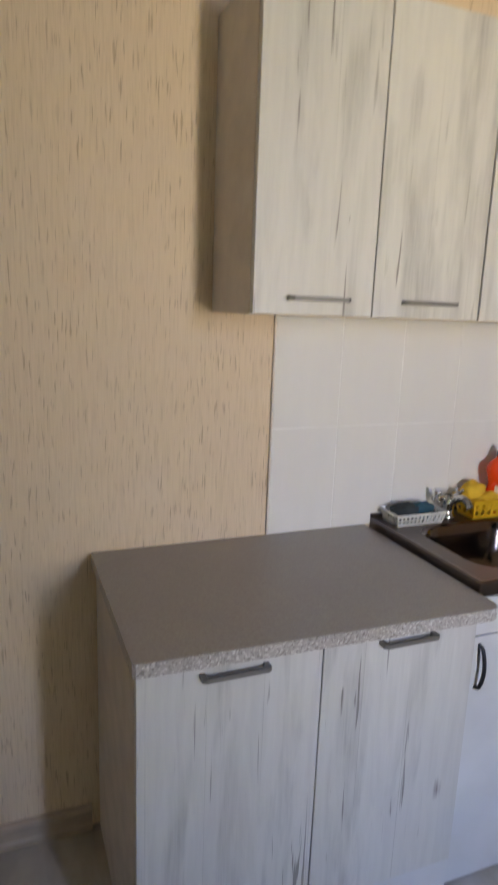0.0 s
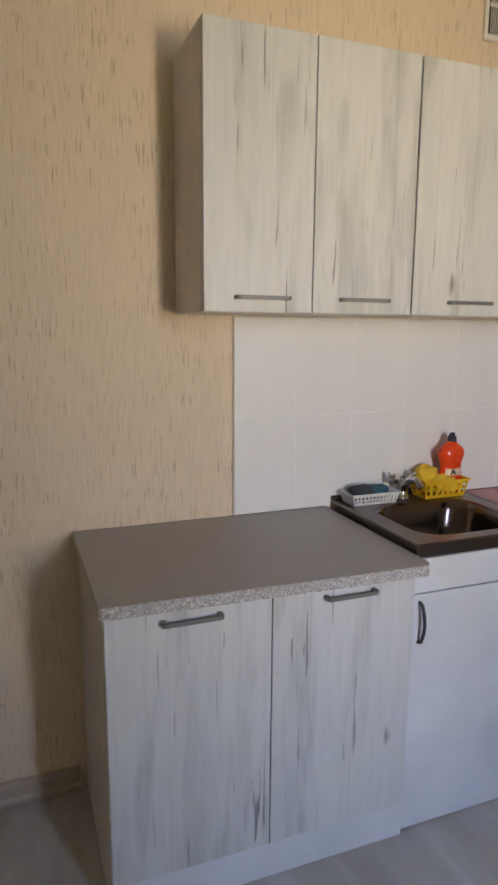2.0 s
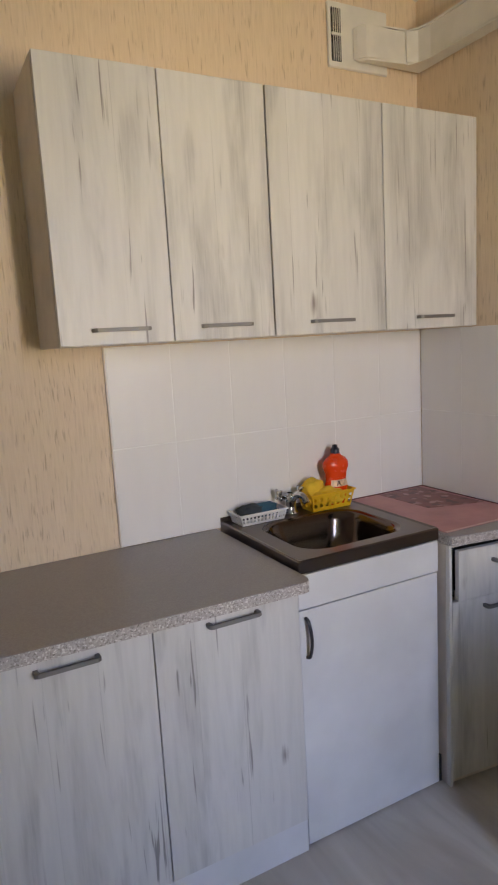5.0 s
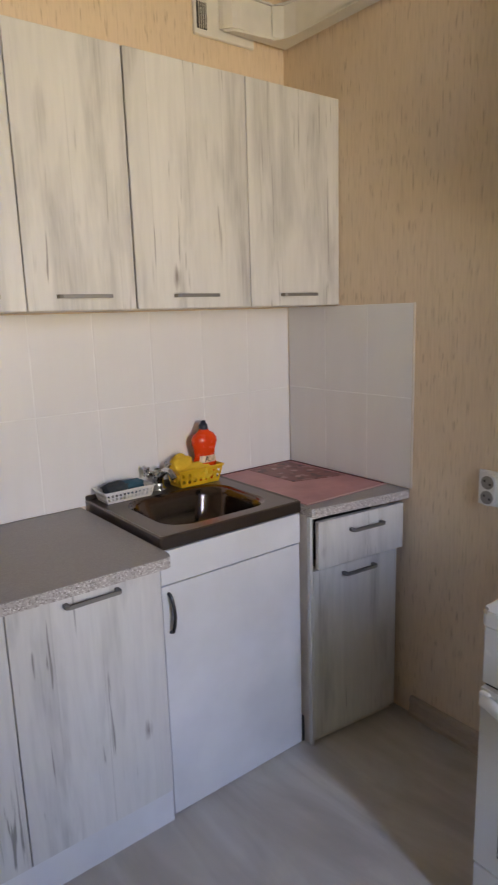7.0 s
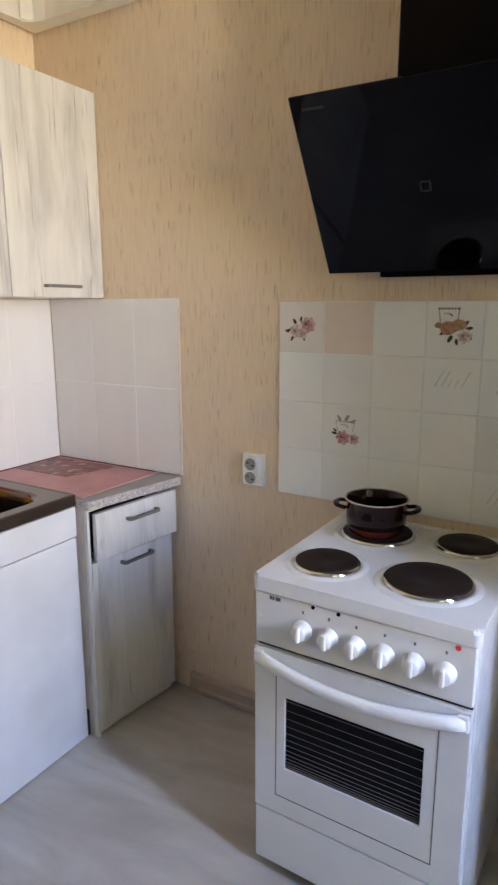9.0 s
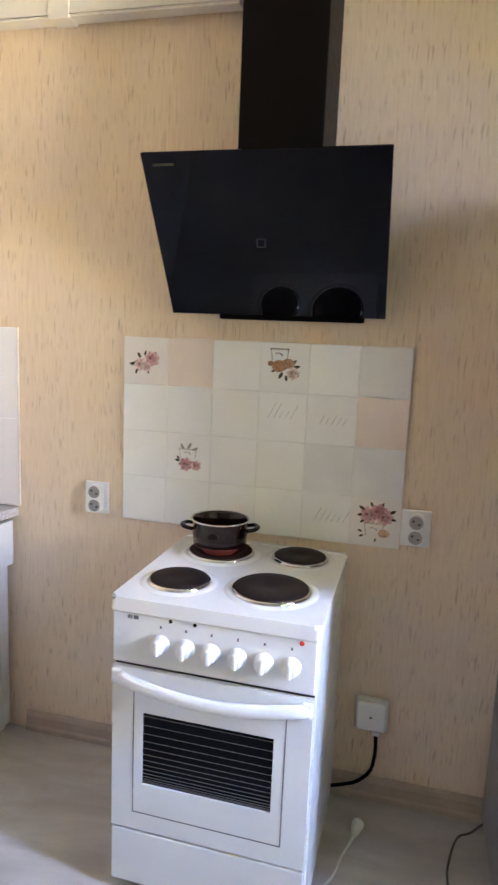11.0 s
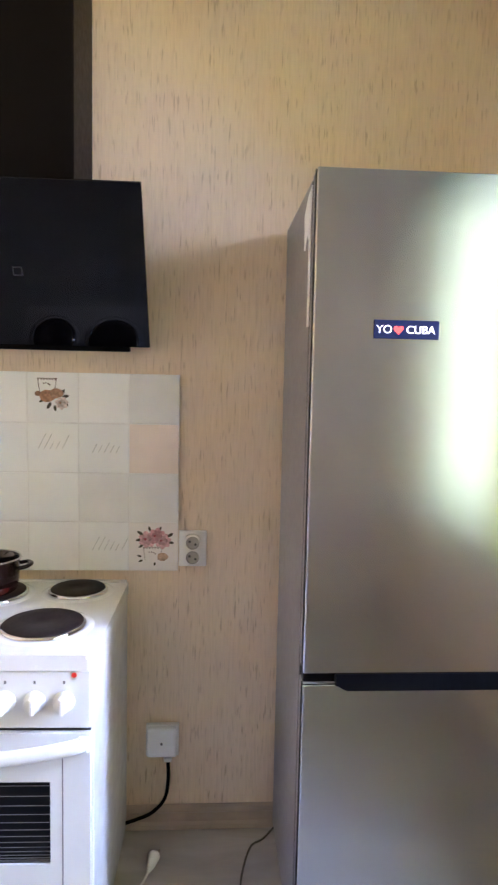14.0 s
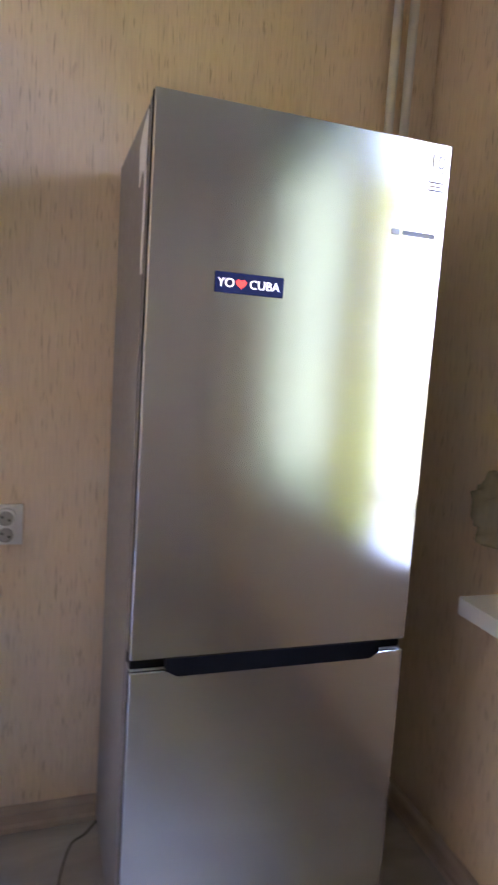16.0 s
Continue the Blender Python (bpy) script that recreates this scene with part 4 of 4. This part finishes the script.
def basket(name, x0, x1, y0, y1, z, height, material, label, slots, flare=0.008):
    """An open plastic basket with pierced sides."""
    ob = thing(name, ((x0 + x1) / 2, (y0 + y1) / 2, z), label, "basket")
    t = 0.0025
    part("base", box(x0 + flare, x1 - flare, y0 + flare, y1 - flare, z, z + t), material, ob)
    side = bmesh.new()

    def wall(a, b, c, d, n):
        """One side between floor corners a, b and rim corners c, d: uprights and two rails."""
        a, b, c, d = Vector(a), Vector(b), Vector(c), Vector(d)
        for lo, hi in ((0.0, 0.22), (0.48, 0.58), (0.80, 1.0)):
            loft([[a.lerp(d, lo), b.lerp(c, lo), b.lerp(c, hi), a.lerp(d, hi)], [p + (Vector(((x0 + x1) / 2, (y0 + y1) / 2, p.z)) - p).normalized() * t for p in (a.lerp(d, lo), b.lerp(c, lo), b.lerp(c, hi), a.lerp(d, hi))]], bm=side, close_ends=(True, True))
        for i in range(n + 1):
            u0, u1 = max(0, i / n - 0.22 / n), min(1, i / n + 0.22 / n)
            q = [a.lerp(b, u0), a.lerp(b, u1), d.lerp(c, u1), d.lerp(c, u0)]
            loft([q, [p + (Vector(((x0 + x1) / 2, (y0 + y1) / 2, p.z)) - p).normalized() * (t * 0.9) for p in q]], bm=side, close_ends=(True, True))

    f = flare
    lo = [(x0 + f, y0 + f, z), (x1 - f, y0 + f, z), (x1 - f, y1 - f, z), (x0 + f, y1 - f, z)]
    hi = [(x0, y0, z + height), (x1, y0, z + height), (x1, y1, z + height), (x0, y1, z + height)]
    for i in range(4):
        j = (i + 1) % 4
        wall(lo[i], lo[j], hi[j], hi[i], slots if i % 2 == 0 else max(3, slots // 2))
    part("pierced_side", side, material, ob)
    e = 0.004
    rimb = bmesh.new()
    box(x0 - e, x1 + e, y0 - e, y0 + 0.001, z + height - 0.001, z + height + 0.004, 0.001, bm=rimb)
    box(x0 - e, x1 + e, y1 - 0.001, y1 + e, z + height - 0.001, z + height + 0.004, 0.001, bm=rimb)
    box(x0 - e, x0 + 0.001, y0 + 0.0012, y1 - 0.0012, z + height - 0.001, z + height + 0.004, 0.001, bm=rimb)
    box(x1 - 0.001, x1 + e, y0 + 0.0012, y1 - 0.0012, z + height - 0.001, z + height + 0.004, 0.001, bm=rimb)
    part("rim", rimb, material, ob)
    return ob


def lump(at, size, material, name, label, category, seed, turn=0.0, rough=0.25):
    """A soft crumpled body."""
    bm = bmesh.new()
    bmesh.ops.create_icosphere(bm, subdivisions=4, radius=1)
    for v in bm.verts:
        n = v.co.normalized()
        k = 1 + rough * noise.noise(n * 2.1 + Vector((seed, 0, 0))) + 0.4 * rough * noise.noise(n * 5 + Vector((0, seed, 0)))
        p = Vector([math.copysign(abs(c) ** 0.75, c) for c in n]) * k
        v.co = Vector((p.x * size[0], p.y * size[1], max(-0.9, p.z) * size[2]))
    bm.transform(Matrix.Translation(at) @ Matrix.Rotation(radians(turn), 4, "Z"))
    return solo(name, bm, material, label, category, smooth=True)


RZ = SZ - 0.0025
basket("soap_basket", -0.852, -0.683, -0.112, -0.022, RZ, 0.034, PLASTIC, "white pierced plastic basket on the sink", 12)
lump((-0.795, -0.062, RZ + 0.030), (0.045, 0.030, 0.024), plain("dark_grey_cloth", (0.035, 0.045, 0.055), 0.9, bump=0.5), "dishcloth", "dark grey crumpled dishcloth in the basket", "dishcloth", 3.1, 10)
lump((-0.738, -0.064, RZ + 0.030), (0.040, 0.028, 0.022), BLUE_CLOTH, "sponge", "teal scouring sponge in the basket", "sponge", 5.7, -8)
basket("sponge_basket", -0.590, -0.415, -0.118, -0.024, RZ, 0.058, YELLOW, "yellow pierced plastic basket beside the tap", 7, 0.012)
lump((-0.545, -0.055, RZ + 0.058), (0.043, 0.030, 0.044), SPONGE_YELLOW, "sponge", "yellow sponge standing in the basket", "sponge", 1.3, 15, 0.15)
lump((-0.505, -0.078, RZ + 0.040), (0.058, 0.034, 0.030), SPONGE_YELLOW, "dishcloth", "yellow crumpled dishcloth in the basket", "dishcloth", 8.3, -12)

lump((-0.585, -2.985, 1.035), (0.085, 0.050, 0.085), sheer("bunched_curtain_cloth", (0.22, 0.19, 0.11), 0.1), "curtain_tieback", "olive cloth tieback bunched round the curtain", "tieback", 4.2, 0, 0.42)

# washing-up liquid
bz = RZ + 0.003
bottle = thing("dish_soap_bottle", (-0.452, -0.062, bz), "orange dish soap bottle with a black cap", "bottle")
pr = [(0, 0), (0.026, 0), (0.030, 0.004), (0.031, 0.03), (0.030, 0.065), (0.0265, 0.088), (0.0285, 0.108), (0.034, 0.132), (0.033, 0.146), (0.026, 0.160), (0.016, 0.169), (0.013, 0.173), (0.013, 0.178)]
part("body", lathe([(r * 1.46, z) for r, z in pr], (-0.452, -0.062, bz), 36, squash=0.62), ORANGE, bottle, smooth=True)
part("cap", lathe([(0.0155, 0.177), (0.0155, 0.192), (0.013, 0.195), (0.0095, 0.197), (0.009, 0.206), (0.0, 0.208)], (-0.452, -0.062, bz), 24), plain("black_cap", (0.012, 0.014, 0.03), 0.35), bottle, "black push cap", smooth=True)
lab = bmesh.new()
lr = []
for zz in (0.064, 0.070, 0.082, 0.088):
    rr = 0.0452 if zz < 0.075 else 0.0420
    lr.append([Vector((rr * math.cos(a), 0.62 * rr * math.sin(a) - 0.0008, zz)) for a in [radians(-140 + 100 * k / 10) for k in range(11)]])
for r0, r1 in zip(lr, lr[1:]):
    for k in range(10):
        lab.faces.new([lab.verts.new(Vector((-0.452, -0.062, bz)) + q) for q in (r0[k], r0[k + 1], r1[k + 1], r1[k])])
part("label", lab, plain("pale_label", (0.85, 0.62, 0.40), 0.4, vary=0.2, scale=60), bottle, "pale printed label")
letters("lettering", "A", 0.026, Matrix.Translation((-0.462, -0.0935, bz + 0.076)) @ Matrix.Rotation(radians(-15), 4, "Z") @ Matrix.Rotation(radians(90), 4, "X"), NAVY, bottle)

# tap
tap = thing("kitchen_tap", (-0.640, -0.066, RZ), "chrome kitchen tap with a cross handle", "tap")
part("base", lathe([(0.026, 0), (0.026, 0.006), (0.021, 0.010), (0.018, 0.03), (0.020, 0.038), (0.020, 0.058), (0.012, 0.066), (0.010, 0.070)], (-0.640, -0.060, RZ), 28), CHROME, tap, smooth=True)
part("spout", tube(bend([(-0.640, -0.070, RZ + 0.046), (-0.634, -0.105, RZ + 0.070), (-0.628, -0.128, RZ + 0.066), (-0.625, -0.142, RZ + 0.048)], 7), 0.0105, 14), CHROME, tap, smooth=True)
for dx, s in ((-0.042, -1), (0.042, 1)):
    c = Vector((-0.640 + dx * 0.75, -0.058, RZ + 0.062))
    kb = bmesh.new()
    tube([(-0.640, -0.060, RZ + 0.048), c, c + Vector((s * 0.010, 0, 0.006))], 0.009, 12, bm=kb)
    for k in range(4):
        w = radians(45 + 90 * k)
        tip = c + Vector((s * 0.010, 0, 0.006)) + Vector((0, math.cos(w), math.sin(w))) * 0.022
        tube([c + Vector((s * 0.010, 0, 0.006)), tip], 0.0055, 8, bm=kb)
    part("tap_handle", kb, CHROME, tap, "ribbed chrome handle", smooth=True)

# oilcloth on the corner worktop with a darker printed picture
oc = thing("oilcloth", (-0.2, -0.25, 0.8122), "pink oilcloth mat with a dark red print", "table mat")
part("cloth", prism([(-0.376, -0.012), (-0.012, -0.012), (-0.012, -0.505), (-0.372, -0.500)], 0.8125, 0.8145, "z"), PINK, oc)
part("hem", prism([(-0.374, -0.494), (-0.012, -0.499), (-0.012, -0.508), (-0.374, -0.503)], 0.8150, 0.8158, "z"), plain("pale_pink_hem", (0.72, 0.50, 0.48), 0.6), oc, "paler folded hem")
part("print", prism([(-0.235, -0.030), (-0.040, -0.024), (-0.030, -0.330), (-0.225, -0.270)], 0.8150, 0.8158, "z"), RED_PRINT, oc, "dark red printed picture")
part("dark_border", prism([(-0.376, -0.010), (-0.012, -0.010), (-0.012, -0.019), (-0.376, -0.021)], 0.8150, 0.8160, "z"), plain("dark_red_border", (0.12, 0.02, 0.025), 0.6), oc, "dark red border")
part("dark_border", prism([(-0.0185, -0.0195), (-0.010, -0.0195), (-0.010, -0.49), (-0.0185, -0.49)], 0.8150, 0.8160, "z"), plain("dark_red_edge", (0.12, 0.02, 0.025), 0.6), oc, "dark red border")

# ---- tiles behind the cooker ----
T, GZ, GY = 0.1458, 1.397, -0.978
WHITE_TILE = plain("white_glazed_tile", (0.86, 0.865, 0.85), 0.14, vary=0.03, scale=3)
PEACH_TILE = plain("peach_glazed_tile", (0.83, 0.71, 0.63), 0.14, vary=0.05, scale=6)
GREY_TILE = plain("pale_grey_glazed_tile", (0.79, 0.785, 0.77), 0.14, vary=0.04, scale=6)
CREAM_TILE = plain("cream_glazed_tile", (0.84, 0.80, 0.76), 0.14, vary=0.04, scale=6)
GROUT = plain("pale_grout", (0.80, 0.79, 0.775), 0.8)
tiles = thing("tiled_splashback", (-0.003, -1.415, 0.814), "white glazed wall tiles with flower prints", "tiles", kind="structure")
part("grout", box(-0.0078, -0.001, GY - 6 * T, GY, GZ - 4 * T, GZ), GROUT, tiles)
PRINT = {}


def ink(colour):
    if colour not in PRINT:
        PRINT[colour] = plain("tile_print", colour, 0.2, vary=0.25, scale=90)
    return PRINT[colour]


def petal(bm, y, z, a, length, width, x):
    """A leaf-shaped flake of print."""
    pts = []
    for i in range(10):
        t = 2 * math.pi * i / 10
        u, v = length * (0.5 + 0.5 * math.cos(t)), width * math.sin(t) * (0.6 + 0.4 * math.sin(t / 2))
        pts.append((y + u * math.cos(a) - v * math.sin(a), z + u * math.sin(a) + v * math.cos(a)))
    prism(pts, x - 0.0004, x, "x", bm=bm)


def bloom(y, z, size, parent, colour, heart, lift=0.0):
    """A full printed rose: two rounds of petals round a dark heart."""
    X = -0.0092 - lift
    outer, inner, core = bmesh.new(), bmesh.new(), bmesh.new()
    for i in range(7):
        petal(outer, y, z, i * 0.898 + z * 40, size, size * 0.42, X - 0.00004 * i)
    for i in range(5):
        petal(inner, y, z, i * 1.257 + 0.5, size * 0.62, size * 0.30, X - 0.0004 - 0.00004 * i)
    petal(core, y + size * 0.1, z, 0.4, size * 0.3, size * 0.16, X - 0.0008)
    part("blossom_print", outer, ink(colour), parent, "printed blossom")
    part("blossom_print", inner, ink(tuple(c * 0.72 for c in colour)), parent, "printed blossom")
    part("blossom_heart", core, ink(heart), parent)


def sprigs(parent, y, z, spots, colour):
    """Printed leaves: (right, up, angle in degrees, length)."""
    lv = bmesh.new()
    for u, v, a, n in spots:
        petal(lv, y - u, z + v, math.pi - radians(a), n, n * 0.26, -0.0091)
    part("leaf_print", lv, ink(colour), parent, "dark printed leaves")


def cup(parent, y, z, w, h, colour):
    """A printed cup: thin outline with a scalloped dark rim."""
    c, x0, x1 = bmesh.new(), -0.0096, -0.0090
    for i in range(7):
        v = y + w / 2 - w * i / 7
        prism([(v, z + h), (v - w / 8, z + h), (v - w / 12, z + h - 0.006), (v - w / 24, z + h - 0.006)], x0, x1, "x", bm=c)
    for s in (-1, 1):
        prism([(y + s * w / 2, z + h), (y + s * (w / 2 - 0.0018), z + h), (y + s * (w / 2 - 0.0078), z), (y + s * (w / 2 - 0.006), z)], x0, x1, "x", bm=c)
    for k in range(5):
        petal(c, y + 0.008 - 0.004 * k, z + h * 0.55, 0.8 + k, 0.006, 0.0018, x1 - 0.0002)
    part("cup_print", c, ink(colour), parent, "printed cup outline")


def fruit(parent, y, z, size, colour, lift=0.0006):
    f = bmesh.new()
    petal(f, y + size, z, math.pi, size * 2, size * 0.85, -0.0092 - lift)
    part("fruit_print", f, ink(colour), parent, "printed fruit")


def scribble(parent, y, z, n, seed):
    """Faint printed handwriting that cannot be read: slanted strokes."""
    rnd = random.Random(seed)
    s = bmesh.new()
    for i in range(n):
        yy, hh = y - i * 0.017, rnd.uniform(0.02, 0.045)
        prism([(yy, z), (yy - 0.0016, z), (yy - 0.0016 - hh * 0.5, z + hh), (yy - hh * 0.5, z + hh)], -0.0093, -0.0089, "x", bm=s)
    part("script_print", s, ink((0.50, 0.49, 0.46)), parent, "faint grey printed strokes")


SPECIAL = {(0, 0): CREAM_TILE, (1, 0): PEACH_TILE, (5, 1): PEACH_TILE, (4, 2): GREY_TILE, (5, 3): CREAM_TILE, (4, 0): WHITE_TILE, (5, 0): GREY_TILE, (5, 2): GREY_TILE}
made = {}
for col in range(6):
    for row in range(4):
        y1, z1 = GY - col * T, GZ - row * T
        m = SPECIAL.get((col, row), WHITE_TILE)
        made[(col, row)] = part("tile", box(-0.0088, -0.003, y1 - T + 0.001, y1 - 0.001, z1 - T + 0.001, z1 - 0.001, 0.0014, 2), m, tiles)
LEAF, ROSE, HEART = (0.085, 0.075, 0.05), (0.70, 0.42, 0.42), (0.33, 0.07, 0.08)
t = made[(0, 0)]
sprigs(t, -1.046, 1.318, ((-0.03, 0.0, 200, 0.018), (-0.034, -0.008, 160, 0.016), (-0.022, -0.018, 250, 0.018), (-0.012, 0.014, 120, 0.020), (0.010, -0.018, 290, 0.016), (0.03, 0.012, 10, 0.017), (0.002, 0.022, 80, 0.016)), LEAF)
bloom(-1.034, 1.313, 0.022, t, (0.76, 0.60, 0.56), HEART)
bloom(-1.072, 1.331, 0.025, t, ROSE, HEART, 0.0003)
bloom(-1.056, 1.304, 0.014, t, (0.74, 0.55, 0.52), HEART, 0.0006)
t = made[(3, 0)]
cup(t, -1.472, 1.342, 0.056, 0.038, (0.20, 0.15, 0.13))
fruit(t, -1.474, 1.328, 0.024, (0.46, 0.25, 0.14))
fruit(t, -1.500, 1.336, 0.020, (0.44, 0.27, 0.17), 0.0009)
fruit(t, -1.447, 1.335, 0.010, (0.30, 0.17, 0.11), 0.0004)
sprigs(t, -1.487, 1.322, ((0.028, 0.004, 10, 0.020), (0.024, 0.012, 50, 0.018), (-0.004, -0.012, 240, 0.022), (0.006, -0.020, 280, 0.018), (0.034, -0.012, 320, 0.015), (-0.024, -0.004, 210, 0.016)), LEAF)
bloom(-1.514, 1.308, 0.020, t, (0.76, 0.62, 0.56), (0.40, 0.20, 0.10), 0.0010)
t = made[(1, 2)]
cup(t, -1.196, 1.030, 0.060, 0.030, (0.45, 0.43, 0.43))
sprigs(t, -1.196, 1.040, ((0.0, 0.02, 60, 0.022), (-0.014, 0.018, 120, 0.020), (0.018, 0.016, 30, 0.018)), (0.40, 0.39, 0.38))
sprigs(t, -1.196, 1.028, ((-0.024, -0.008, 170, 0.018), (-0.026, -0.002, 140, 0.014)), LEAF)
bloom(-1.190, 1.010, 0.023, t, (0.68, 0.38, 0.39), HEART)
bloom(-1.224, 1.008, 0.017, t, (0.72, 0.46, 0.45), HEART, 0.0004)
t = made[(5, 3)]
cup(t, -1.778, 0.846, 0.058, 0.040, (0.42, 0.36, 0.33))
sprigs(t, -1.785, 0.905, ((-0.036, 0.018, 150, 0.020), (-0.038, 0.004, 190, 0.020), (-0.034, -0.010, 220, 0.018), (0.036, 0.012, 30, 0.020), (0.038, -0.004, 350, 0.018), (0.012, 0.028, 70, 0.016), (-0.014, 0.028, 110, 0.016)), LEAF)
bloom(-1.762, 0.908, 0.027, t, ROSE, HEART)
bloom(-1.790, 0.918, 0.027, t, (0.62, 0.31, 0.32), HEART, 0.0004)
bloom(-1.808, 0.904, 0.025, t, ROSE, HEART, 0.0007)
fruit(t, -1.808, 0.856, 0.017, (0.55, 0.38, 0.26))
sprigs(t, -1.785, 0.852, ((-0.04, 0.004, 160, 0.014), (-0.036, -0.006, 200, 0.014), (0.0, -0.012, 260, 0.012)), LEAF)
scribble(made[(3, 1)], -1.445, 1.175, 5, 2)
scribble(made[(4, 1)], -1.60, 1.165, 5, 4)
scribble(made[(4, 3)], -1.600, 0.875, 6, 6)
